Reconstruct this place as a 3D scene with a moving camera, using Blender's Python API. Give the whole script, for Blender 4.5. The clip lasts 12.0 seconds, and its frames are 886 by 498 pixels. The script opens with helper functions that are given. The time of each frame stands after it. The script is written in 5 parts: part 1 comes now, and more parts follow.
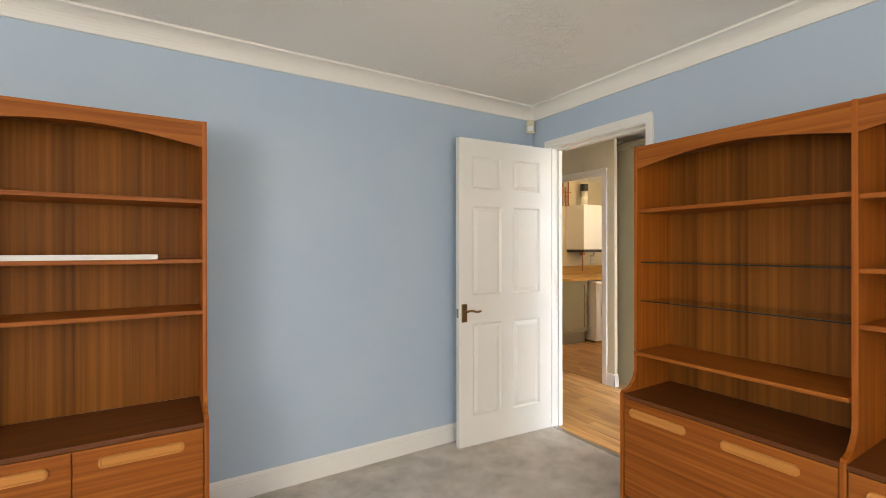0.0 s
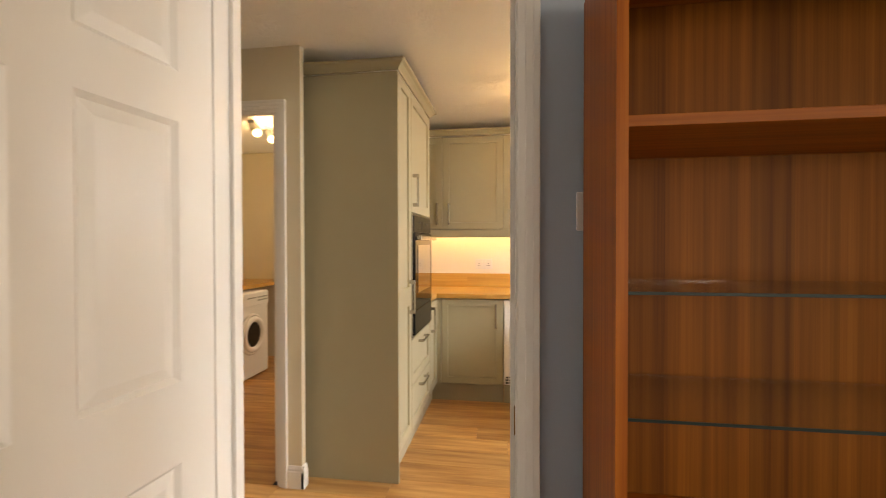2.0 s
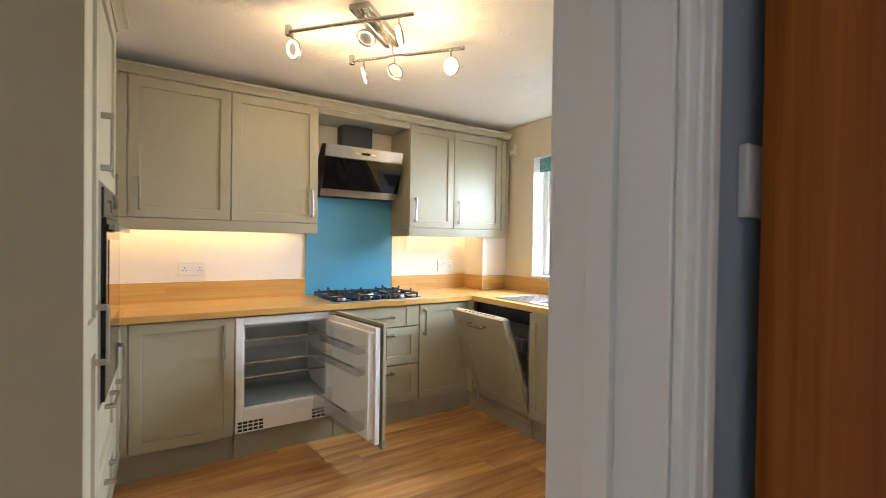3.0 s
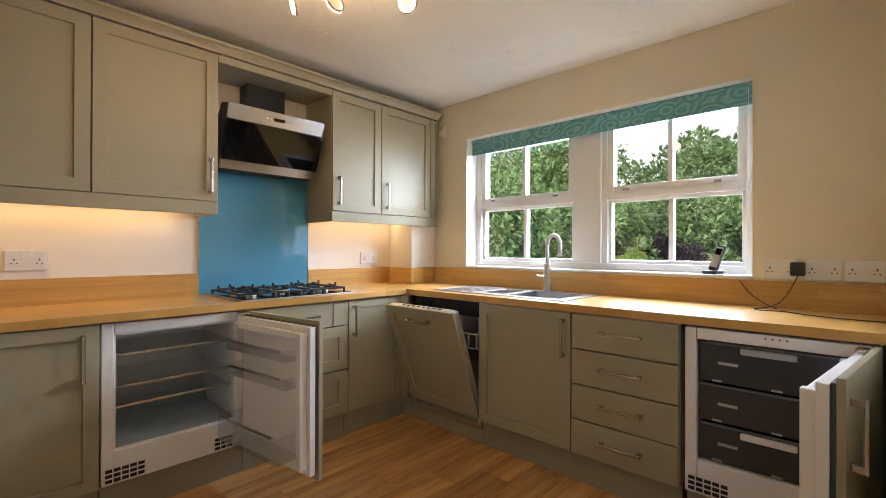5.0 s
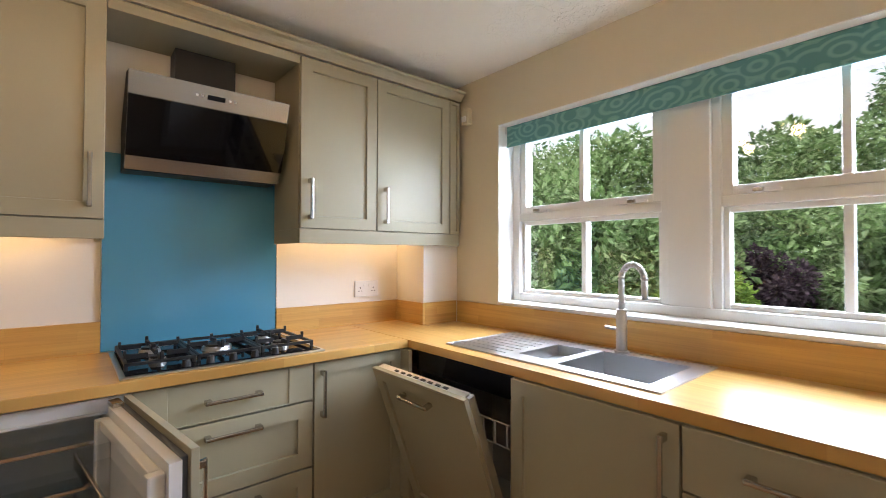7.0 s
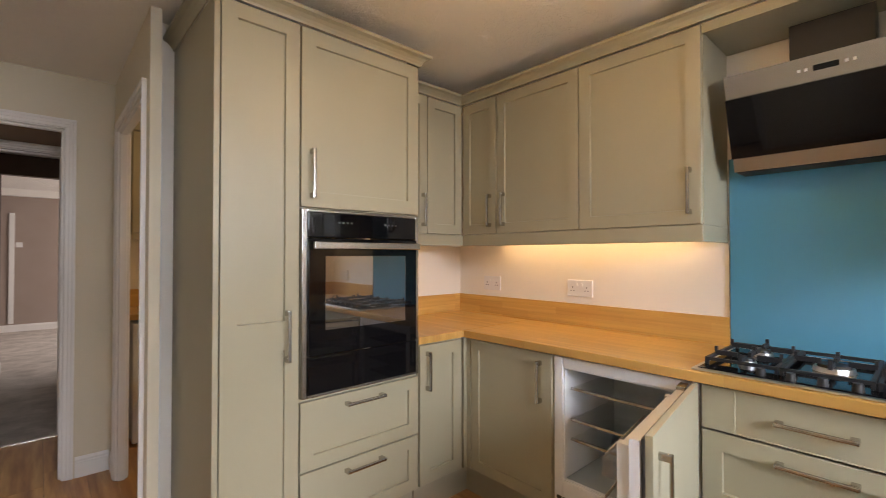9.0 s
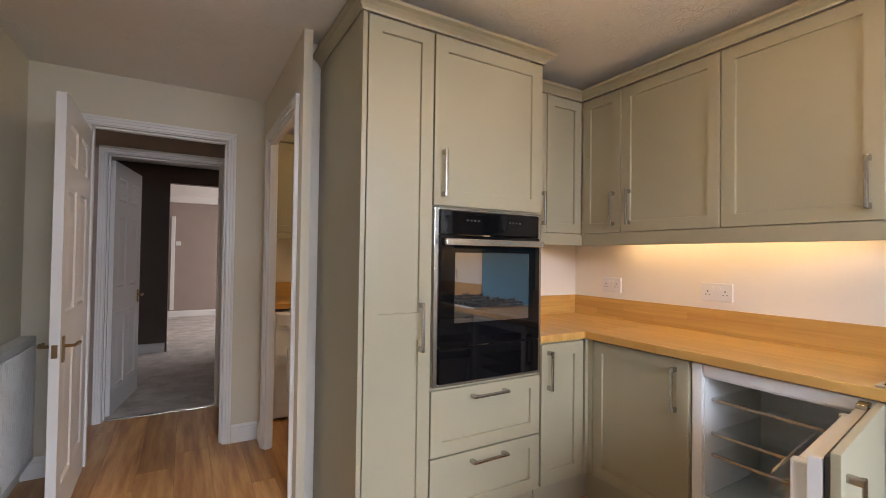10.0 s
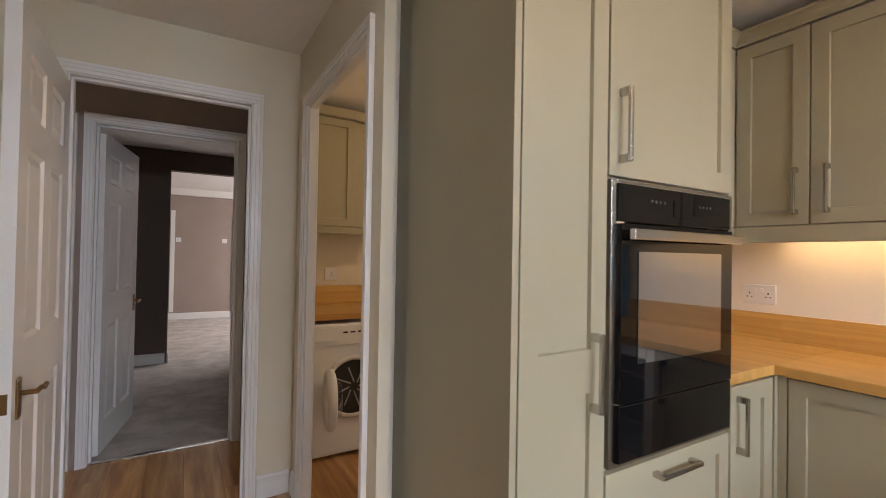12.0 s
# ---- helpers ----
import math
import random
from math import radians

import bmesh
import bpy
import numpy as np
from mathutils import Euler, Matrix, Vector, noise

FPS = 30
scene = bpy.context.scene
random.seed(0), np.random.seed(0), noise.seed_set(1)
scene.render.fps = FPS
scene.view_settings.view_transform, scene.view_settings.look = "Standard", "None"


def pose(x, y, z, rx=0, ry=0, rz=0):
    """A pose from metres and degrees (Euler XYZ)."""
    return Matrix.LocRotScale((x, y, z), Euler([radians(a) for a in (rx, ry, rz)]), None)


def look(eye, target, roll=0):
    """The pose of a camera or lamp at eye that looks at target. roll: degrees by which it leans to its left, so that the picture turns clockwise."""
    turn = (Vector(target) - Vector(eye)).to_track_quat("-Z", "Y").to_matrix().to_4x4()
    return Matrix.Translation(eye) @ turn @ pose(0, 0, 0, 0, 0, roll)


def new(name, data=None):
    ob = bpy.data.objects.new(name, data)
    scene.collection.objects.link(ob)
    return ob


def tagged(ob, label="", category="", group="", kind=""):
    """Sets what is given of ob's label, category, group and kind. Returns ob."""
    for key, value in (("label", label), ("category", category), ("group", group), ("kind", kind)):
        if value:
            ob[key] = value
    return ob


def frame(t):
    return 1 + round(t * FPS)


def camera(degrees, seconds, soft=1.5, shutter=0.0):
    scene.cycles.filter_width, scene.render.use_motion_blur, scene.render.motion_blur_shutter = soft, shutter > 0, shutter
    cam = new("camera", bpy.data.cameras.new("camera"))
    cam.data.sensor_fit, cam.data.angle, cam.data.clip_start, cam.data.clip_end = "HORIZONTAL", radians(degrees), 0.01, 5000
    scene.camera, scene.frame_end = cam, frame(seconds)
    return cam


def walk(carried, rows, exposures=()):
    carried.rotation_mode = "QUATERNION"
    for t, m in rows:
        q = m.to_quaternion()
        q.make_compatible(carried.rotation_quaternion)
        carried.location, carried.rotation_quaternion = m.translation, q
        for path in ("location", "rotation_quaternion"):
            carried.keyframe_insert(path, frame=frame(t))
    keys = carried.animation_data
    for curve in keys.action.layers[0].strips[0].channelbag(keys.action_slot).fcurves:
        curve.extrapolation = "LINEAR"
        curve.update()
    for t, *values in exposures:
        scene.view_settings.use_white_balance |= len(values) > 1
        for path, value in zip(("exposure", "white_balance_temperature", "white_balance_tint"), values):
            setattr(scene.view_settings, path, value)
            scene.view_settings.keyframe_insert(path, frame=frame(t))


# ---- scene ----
cam = camera(90.3, 12.0, soft=0.5, shutter=0.15)
PATH = [
    (0, (0.567, 0.086, 1.323), (1.615, 1.789, 1.321), -0.1),
    (0.5, (0.799, 0.479, 1.282), (1.907, 2.143, 1.278), -0.1),
    (1, (1.11, 0.914, 1.302), (2.497, 2.355, 1.296), -0.1),
    (1.5, (1.478, 1.353, 1.325), (3.195, 2.379, 1.31), -0.2),
    (2, (1.93, 1.691, 1.329), (3.907, 1.994, 1.303), -0.1),
    (2.5, (2.377, 1.93, 1.315), (4.318, 1.448, 1.311), 1.1),
    (3, (2.707, 2.114, 1.321), (4.395, 1.041, 1.298), 0.8),
    (3.5, (2.957, 2.147, 1.207), (4.434, 0.797, 1.2), 0.4),
    (3.7, (3.021, 2.155, 1.187), (4.445, 0.75, 1.176), 0.5),
    (5.5, (3.326, 2.067, 1.194), (4.695, 0.61, 1.199), 0.2),
    (6, (3.496, 1.967, 1.231), (4.872, 0.516, 1.246), 0.3),
    (6.5, (3.662, 1.714, 1.281), (5.051, 0.275, 1.291), 0.3),
    (6.7, (3.719, 1.549, 1.298), (5.115, 0.117, 1.315), 0.3),
    (8.3, (3.95, 0.545, 1.369), (5.773, 1.367, 1.392), -0.9),
    (8.5, (3.914, 0.534, 1.357), (5.608, 1.597, 1.383), -0.5),
    (9, (3.826, 0.581, 1.325), (5.174, 2.058, 1.352), 0.0),
    (9.5, (3.762, 0.601, 1.302), (4.905, 2.241, 1.333), 0.5),
    (10, (3.694, 0.641, 1.299), (4.7, 2.37, 1.335), 0.8),
    (10.5, (3.669, 0.695, 1.296), (4.593, 2.469, 1.328), 0.8),
    (11, (3.661, 0.817, 1.284), (4.594, 2.586, 1.313), 0.8),
    (11.5, (3.657, 1.112, 1.284), (4.599, 2.876, 1.327), 1.0),
    (12, (3.627, 1.507, 1.301), (4.643, 3.23, 1.328), 1.0),
]
EXPOSURES = [(0.0, 0.54, 7300, 13), (0.5, 0.52, 7300, 13), (1.0, 0.56, 8000, 16), (1.5, 0.5, 8800, 18), (2.0, 0.22, 9400, 20), (2.5, 0.14, 9000, 19), (3.0, 0.08, 6400, 13), (3.5, -0.42, 6100, 14), (5.5, -0.52, 6900, 20),
    (6.5, -0.56, 6500, 19), (8.5, -0.48, 7500, 22), (9.5, -0.28, 7000, 21), (10.0, -0.32, 6800, 21), (11.0, -0.36, 7000, 20), (12.0, -0.22, 6800, 20)]
walk(cam, [(t, look(eye, target, roll)) for t, eye, target, roll in PATH], EXPOSURES)


# ---- world, sun, exposure ----
world = bpy.data.worlds.new("world")
scene.world = world
world.use_nodes = True
wn = world.node_tree.nodes
sky = wn.new("ShaderNodeTexSky")
sky.sky_type = "NISHITA"
sky.sun_disc = False
sky.sun_elevation, sky.sun_rotation = radians(60), radians(20)
sky.air_density, sky.dust_density, sky.ozone_density = 1.0, 4.0, 1.0
wn["Background"].inputs["Strength"].default_value = 0.15
haze = wn.new("ShaderNodeHueSaturation")
haze.inputs["Saturation"].default_value, haze.inputs["Value"].default_value = 0.2, 3.2
world.node_tree.links.new(sky.outputs["Color"], haze.inputs["Color"])
world.node_tree.links.new(haze.outputs["Color"], wn["Background"].inputs["Color"])
sun = new("sun", bpy.data.lights.new("sun", "SUN"))
sun.data.energy, sun.data.angle, sun.data.color = 4.6, radians(20), (1.0, 0.96, 0.9)
sun.matrix_world = look((0, 0, 20), (math.sin(radians(20)) * -9.2, math.cos(radians(20)) * -9.2, 4))


def area_lamp(name, eye, target, w, h, watts, colour):
    ob = new(name, bpy.data.lights.new(name, "AREA"))
    ob.data.shape, ob.data.size, ob.data.size_y = "RECTANGLE", w, h
    ob.data.energy, ob.data.color = watts, colour
    ob.matrix_world = look(eye, target)
    return ob


def point_lamp(name, eye, watts, colour, radius=0.03):
    ob = new(name, bpy.data.lights.new(name, "POINT"))
    ob.data.energy, ob.data.color, ob.data.shadow_soft_size = watts, colour, radius
    ob.location = eye
    return ob


DAY, WARM = (0.68, 0.83, 1.0), (1.0, 0.69, 0.34)
area_lamp("daylight_kitchen_window", (4.57, -1.5, 2.1), (4.57, 0.3, 0.3), 2.4, 1.4, 680, DAY)
area_lamp("daylight_study_window", (-1.95, -0.5, 1.45), (0.0, 0.1, 1.2), 1.5, 1.25, 47, (1.0, 0.985, 0.97))
area_lamp("daylight_study_window", (0.95, -1.95, 1.45), (0.7, 0.0, 1.1), 1.5, 1.25, 25, (1.0, 0.985, 0.97))
area_lamp("daylight_living_window", (6.95, 9.3, 1.4), (5.0, 9.3, 1.0), 1.5, 1.2, 110, (0.97, 0.97, 1.0))
# hall fill lamp, added to brighten the hall from an unseen west end
area_lamp("added_hall_fill", (1.52, 4.52, 1.5), (3.0, 4.52, 1.4), 0.5, 0.9, 3.5, (1.0, 0.97, 0.95))
area_lamp("under_cabinet_strip_light", (6.07, 1.9, 1.43), (6.07, 1.9, 0.9), 0.04, 1.2, 2.9, WARM)
area_lamp("under_cabinet_strip_light", (6.07, 0.05, 1.43), (6.07, 0.05, 0.9), 0.04, 0.8, 1.8, WARM)
area_lamp("under_cabinet_strip_light", (5.5, 2.85, 1.43), (5.5, 2.85, 0.9), 0.45, 0.04, 0.9, WARM)
point_lamp("utility_spot_light", (5.56, 3.72, 2.18), 15, (1.0, 0.74, 0.44), 0.05)


# ---- materials ----
def material(name, base=(0.8, 0.8, 0.8), rough=0.5, metal=0.0, spec=0.5):
    m = bpy.data.materials.new(name)
    m.use_nodes = True
    b = m.node_tree.nodes["Principled BSDF"]
    b.inputs["Base Color"].default_value = (*base, 1)
    b.inputs["Roughness"].default_value = rough
    b.inputs["Metallic"].default_value = metal
    b.inputs["Specular IOR Level"].default_value = spec
    return m


def nd(m, kind, **values):
    n = m.node_tree.nodes.new(kind)
    for k, v in values.items():
        n.inputs[k.replace("_", " ")].default_value = v
    return n


def lk(m, a, b):
    m.node_tree.links.new(a, b)


def coords(m, scale=(1, 1, 1), use="Object", turn=(0, 0, 0)):
    tc = nd(m, "ShaderNodeTexCoord")
    mp = nd(m, "ShaderNodeMapping", Scale=scale, Rotation=turn)
    lk(m, tc.outputs[use], mp.inputs["Vector"])
    return mp.outputs["Vector"]


def ramp(m, fac, stops):
    r = nd(m, "ShaderNodeValToRGB")
    while len(r.color_ramp.elements) < len(stops):
        r.color_ramp.elements.new(0.5)
    for e, (p, c) in zip(r.color_ramp.elements, stops):
        e.position, e.color = p, (*c, 1)
    lk(m, fac, r.inputs["Fac"])
    return r.outputs["Color"]


def bump(m, height, strength=0.2, distance=0.002):
    b = nd(m, "ShaderNodeBump", Strength=strength, Distance=distance)
    lk(m, height, b.inputs["Height"])
    lk(m, b.outputs["Normal"], m.node_tree.nodes["Principled BSDF"].inputs["Normal"])


def noise_tex(m, vec, scale, detail=4.0, rough=0.55):
    n = nd(m, "ShaderNodeTexNoise", Scale=scale, Detail=detail, Roughness=rough)
    lk(m, vec, n.inputs["Vector"])
    return n.outputs["Fac"]


def painted(name, a, b, rough=0.5, relief=0.15, size=140.0, spec=0.4):
    """Painted surface: two close tones in broad patches, fine roller relief."""
    m = material(name, a, rough, spec=spec)
    v = coords(m)
    lk(m, ramp(m, noise_tex(m, v, 1.7, 3), [(0.3, a), (0.7, b)]), m.node_tree.nodes["Principled BSDF"].inputs["Base Color"])
    bump(m, noise_tex(m, v, size, 3), relief, 0.0015)
    return m


def wood(name, dark, mid, light, along="z", rough=0.4, spread=(28, 28, 1.2), varied=0.0, spec=0.5, leaves=0.0):
    """Straight-grained veneer; the grain runs along the named axis."""
    m = material(name, mid, rough, spec=spec)
    sc = {"z": (spread[0], spread[1], spread[2]), "x": (spread[2], spread[0], spread[1]), "y": (spread[0], spread[2], spread[1])}[along]
    v = coords(m, sc)
    if varied:
        info = nd(m, "ShaderNodeObjectInfo")
        off = nd(m, "ShaderNodeVectorMath")
        off.operation = "ADD"
        mul = nd(m, "ShaderNodeMath")
        mul.operation = "MULTIPLY"
        mul.inputs[1].default_value = 37.0
        lk(m, info.outputs["Random"], mul.inputs[0])
        lk(m, v, off.inputs[0])
        lk(m, mul.outputs[0], off.inputs[1])
        v = off.outputs[0]
    grain = noise_tex(m, v, 1.0, 6, 0.6)
    col = ramp(m, grain, [(0.28, dark), (0.5, mid), (0.72, light)])
    if varied:
        hs = nd(m, "ShaderNodeHueSaturation")
        rng = nd(m, "ShaderNodeMapRange")
        rng.inputs["To Min"].default_value, rng.inputs["To Max"].default_value = 1 - varied, 1 + varied
        lk(m, info.outputs["Random"], rng.inputs["Value"])
        lk(m, rng.outputs["Result"], hs.inputs["Value"])
        lk(m, col, hs.inputs["Color"])
        col = hs.outputs["Color"]
    if leaves:
        # veneer leaves of differing tone, side by side
        sp, cell, wnz, rg, hv = nd(m, "ShaderNodeSeparateXYZ"), nd(m, "ShaderNodeMath"), nd(m, "ShaderNodeTexWhiteNoise"), nd(m, "ShaderNodeMapRange"), nd(m, "ShaderNodeHueSaturation")
        tc, fl = nd(m, "ShaderNodeTexCoord"), nd(m, "ShaderNodeMath")
        cell.operation, fl.operation, wnz.noise_dimensions = "DIVIDE", "FLOOR", "1D"
        cell.inputs[1].default_value = leaves
        rg.inputs["To Min"].default_value, rg.inputs["To Max"].default_value = 0.84, 1.16
        lk(m, tc.outputs["Object"], sp.inputs[0])
        lk(m, sp.outputs["X"], cell.inputs[0])
        lk(m, cell.outputs[0], fl.inputs[0])
        lk(m, fl.outputs[0], wnz.inputs["W"])
        lk(m, wnz.outputs["Value"], rg.inputs["Value"])
        lk(m, rg.outputs["Result"], hv.inputs["Value"])
        lk(m, col, hv.inputs["Color"])
        col = hv.outputs["Color"]
    lk(m, col, m.node_tree.nodes["Principled BSDF"].inputs["Base Color"])
    bump(m, grain, 0.08, 0.001)
    return m


def glassy(name, tint=(1, 1, 1), rough=0.0, clear=0.9):
    """Thin clear glass: mostly see-through, with a real gloss on it."""
    m = bpy.data.materials.new(name)
    m.use_nodes = True
    n = m.node_tree.nodes
    n.remove(n["Principled BSDF"])
    tr = nd(m, "ShaderNodeBsdfTransparent", Color=(*tint, 1))
    gl = nd(m, "ShaderNodeBsdfGlossy", Roughness=rough)
    lw = nd(m, "ShaderNodeLayerWeight", Blend=0.5)
    pw = nd(m, "ShaderNodeMath")
    pw.operation = "POWER"
    pw.inputs[1].default_value = 4.0
    ad = nd(m, "ShaderNodeMath")
    ad.operation = "MULTIPLY_ADD"
    ad.inputs[1].default_value, ad.inputs[2].default_value = 0.85, 0.045
    mx = nd(m, "ShaderNodeMixShader")
    lk(m, lw.outputs["Facing"], pw.inputs[0])
    lk(m, pw.outputs[0], ad.inputs[0])
    lk(m, ad.outputs[0], mx.inputs[0])
    lk(m, tr.outputs[0], mx.inputs[1])
    lk(m, gl.outputs[0], mx.inputs[2])
    lk(m, mx.outputs[0], n["Material Output"].inputs["Surface"])
    return m


def glow(name, colour, strength):
    m = material(name, colour, 0.4)
    b = m.node_tree.nodes["Principled BSDF"]
    b.inputs["Emission Color"].default_value = (*colour, 1)
    b.inputs["Emission Strength"].default_value = strength
    return m


BLUE = painted("blue_wall_paint", (0.4, 0.51, 0.645), (0.435, 0.535, 0.635), 0.5)
CREAM = painted("cream_wall_paint", (0.67, 0.61, 0.47), (0.7, 0.635, 0.495), 0.6)
SPLASH = painted("pale_splash_paint", (0.8, 0.75, 0.67), (0.82, 0.77, 0.69), 0.55)
TAUPE = painted("taupe_wall_paint", (0.33, 0.26, 0.22), (0.36, 0.29, 0.25), 0.6)
CHOCOLATE = painted("chocolate_wall_paint", (0.1, 0.07, 0.055), (0.12, 0.085, 0.065), 0.6)
WHITE = painted("white_gloss_paint", (0.76, 0.75, 0.72), (0.8, 0.79, 0.76), 0.35, 0.05, 60)
COVE = painted("coving_paint", (0.78, 0.76, 0.71), (0.8, 0.78, 0.73), 0.6, 0.05)
SAGE = painted("sage_cabinet_paint", (0.35, 0.319, 0.221), (0.376, 0.343, 0.239), 0.42, 0.12, 220)
SAGE_DARK = painted("sage_plinth", (0.32, 0.294, 0.213), (0.35, 0.32, 0.235), 0.5, 0.08)
WHITEGOODS = painted("white_enamel", (0.84, 0.85, 0.86), (0.86, 0.87, 0.88), 0.3, 0.03)
FRIDGE_IN = painted("fridge_liner", (0.84, 0.87, 0.9), (0.86, 0.89, 0.92), 0.35, 0.03)
TEAK = wood("teak_upright_grain", (0.2, 0.046, 0.006), (0.33, 0.088, 0.011), (0.44, 0.135, 0.019), "z", 0.42, (55, 55, 1.0), spec=0.22)
# back veneer toned darker, holding the shade the shelves throw on it
TEAK_BACK_SHADED = wood("teak_back_veneer_shaded", (0.135, 0.042, 0.006), (0.2, 0.066, 0.009), (0.265, 0.094, 0.013), "z", 0.5, (60, 60, 0.7), spec=0.15, leaves=0.083)
TEAK_X = wood("teak_level_grain", (0.18, 0.045, 0.006), (0.29, 0.08, 0.011), (0.39, 0.124, 0.018), "x", 0.42, (55, 55, 1.0), spec=0.22)
TEAK_DARK = wood("teak_top", (0.085, 0.025, 0.007), (0.125, 0.038, 0.01), (0.17, 0.056, 0.015), "x", 0.32, (55, 55, 1.0), spec=0.3)
TEAK_PULL = wood("pale_teak_pull", (0.45, 0.18, 0.04), (0.55, 0.235, 0.06), (0.62, 0.29, 0.085), "x", 0.4, spec=0.3)
OAK = wood("oak_plank", (0.29, 0.118, 0.036), (0.5, 0.253, 0.088), (0.69, 0.41, 0.168), "y", 0.34, (19, 19, 1.6), 0.2)
CHROME = material("brushed_steel", (0.5, 0.48, 0.45), 0.26, 1.0)
STEEL = material("stainless_steel", (0.6, 0.6, 0.6), 0.3, 1.0)
BRASS = material("aged_brass", (0.3, 0.19, 0.085), 0.34, 1.0)
COPPER = material("copper_pipe", (0.5, 0.2, 0.1), 0.35, 1.0)
BLACK = material("black_glass", (0.004, 0.004, 0.005), 0.05, spec=0.3)
IRON = material("cast_iron", (0.012, 0.013, 0.016), 0.45)
RUBBER = material("dark_plastic", (0.02, 0.02, 0.022), 0.5)
GREYPLASTIC = material("grey_plastic", (0.35, 0.36, 0.38), 0.45)
SOCKET = material("white_plastic", (0.75, 0.74, 0.73), 0.35)
BEIGEPLASTIC = material("aged_plastic", (0.6, 0.54, 0.4), 0.45)
TEALGLASS = material("teal_glass", (0.075, 0.29, 0.44), 0.06)
PANE = glassy("window_glass", (0.97, 0.99, 0.98))
SHELFGLASS = glassy("green_glass", (0.965, 0.985, 0.98))
TRAY = glassy("clear_plastic", (0.94, 0.955, 0.965), 0.08)
LED = glow("warm_led", (1.0, 0.83, 0.6), 6.0)
FROST = material("frosted_lens", (0.7, 0.68, 0.62), 0.35)
BULB = glow("warm_bulb", (1.0, 0.75, 0.4), 8.0)

# textured plaster, swirled by hand
ARTEX = material("textured_ceiling_plaster", (0.86, 0.84, 0.79), 0.7)
v = coords(ARTEX, (5, 5, 5))
warp = nd(ARTEX, "ShaderNodeTexNoise", Scale=2.2, Detail=3.0)
lk(ARTEX, v, warp.inputs["Vector"])
mixv = nd(ARTEX, "ShaderNodeVectorMath")
mixv.operation = "ADD"
lk(ARTEX, v, mixv.inputs[0])
lk(ARTEX, warp.outputs["Color"], mixv.inputs[1])
flk = nd(ARTEX, "ShaderNodeTexNoise", Scale=2.6, Detail=2.0, Distortion=1.6)
lk(ARTEX, mixv.outputs[0], flk.inputs["Vector"])
msk = nd(ARTEX, "ShaderNodeTexNoise", Scale=0.7, Detail=2.0)
lk(ARTEX, v, msk.inputs["Vector"])
rid = ramp(ARTEX, flk.outputs["Fac"], [(0.44, (0, 0, 0)), (0.5, (1, 1, 1)), (0.53, (0, 0, 0)), (0.6, (0.25, 0.25, 0.25))])
mul = nd(ARTEX, "ShaderNodeMix")
mul.data_type, mul.blend_type = "RGBA", "MULTIPLY"
mul.inputs["Factor"].default_value = 1.0
lk(ARTEX, rid, mul.inputs[6])
lk(ARTEX, ramp(ARTEX, msk.outputs["Fac"], [(0.47, (0.03, 0.03, 0.03)), (0.6, (1, 1, 1))]), mul.inputs[7])
bump(ARTEX, mul.outputs[2], 0.6, 0.007)

# loop-pile carpet
CARPET = material("grey_carpet", (0.36, 0.33, 0.3), 0.95, spec=0.1)
v = coords(CARPET)
patch = ramp(CARPET, noise_tex(CARPET, v, 4.5, 5, 0.7), [(0.35, (0.5, 0.465, 0.42)), (0.62, (0.74, 0.69, 0.635))])
fleck = ramp(CARPET, noise_tex(CARPET, v, 260, 2), [(0.3, (0.6, 0.6, 0.6)), (0.7, (1.15, 1.15, 1.15))])
mm = nd(CARPET, "ShaderNodeMix")
mm.data_type, mm.blend_type = "RGBA", "MULTIPLY"
mm.inputs["Factor"].default_value = 1.0
lk(CARPET, patch, mm.inputs[6])
lk(CARPET, fleck, mm.inputs[7])
lk(CARPET, mm.outputs[2], CARPET.node_tree.nodes["Principled BSDF"].inputs["Base Color"])
bump(CARPET, noise_tex(CARPET, v, 300, 2), 0.6, 0.004)


def block_wood(name, along, across):
    """Jointed maple staves, glued into a board; lengthwise and crosswise axes by name."""
    m = material(name, (0.6, 0.4, 0.18), 0.3)
    tc, sp, cm = nd(m, "ShaderNodeTexCoord"), nd(m, "ShaderNodeSeparateXYZ"), nd(m, "ShaderNodeCombineXYZ")
    lk(m, tc.outputs["Object"], sp.inputs[0])
    lk(m, sp.outputs[along], cm.inputs[0])
    lk(m, sp.outputs[across], cm.inputs[1])
    v = cm.outputs[0]
    br = nd(m, "ShaderNodeTexBrick", Scale=1.0, Mortar_Size=0.0004, Brick_Width=0.42, Row_Height=0.042, Bias=0.0)
    br.inputs["Color1"].default_value, br.inputs["Color2"].default_value = (0.53, 0.295, 0.082, 1), (0.63, 0.375, 0.115, 1)
    br.inputs["Mortar"].default_value = (0.48, 0.26, 0.085, 1)
    lk(m, v, br.inputs["Vector"])
    mp = nd(m, "ShaderNodeMapping", Scale=(2.0, 60, 60))
    lk(m, v, mp.inputs["Vector"])
    gr = ramp(m, noise_tex(m, mp.outputs["Vector"], 1.0, 5), [(0.3, (0.86, 0.84, 0.8)), (0.7, (1.08, 1.08, 1.08))])
    mx = nd(m, "ShaderNodeMix")
    mx.data_type, mx.blend_type = "RGBA", "MULTIPLY"
    mx.inputs["Factor"].default_value = 1.0
    lk(m, br.outputs["Color"], mx.inputs[6])
    lk(m, gr, mx.inputs[7])
    lk(m, mx.outputs[2], m.node_tree.nodes["Principled BSDF"].inputs["Base Color"])
    return m


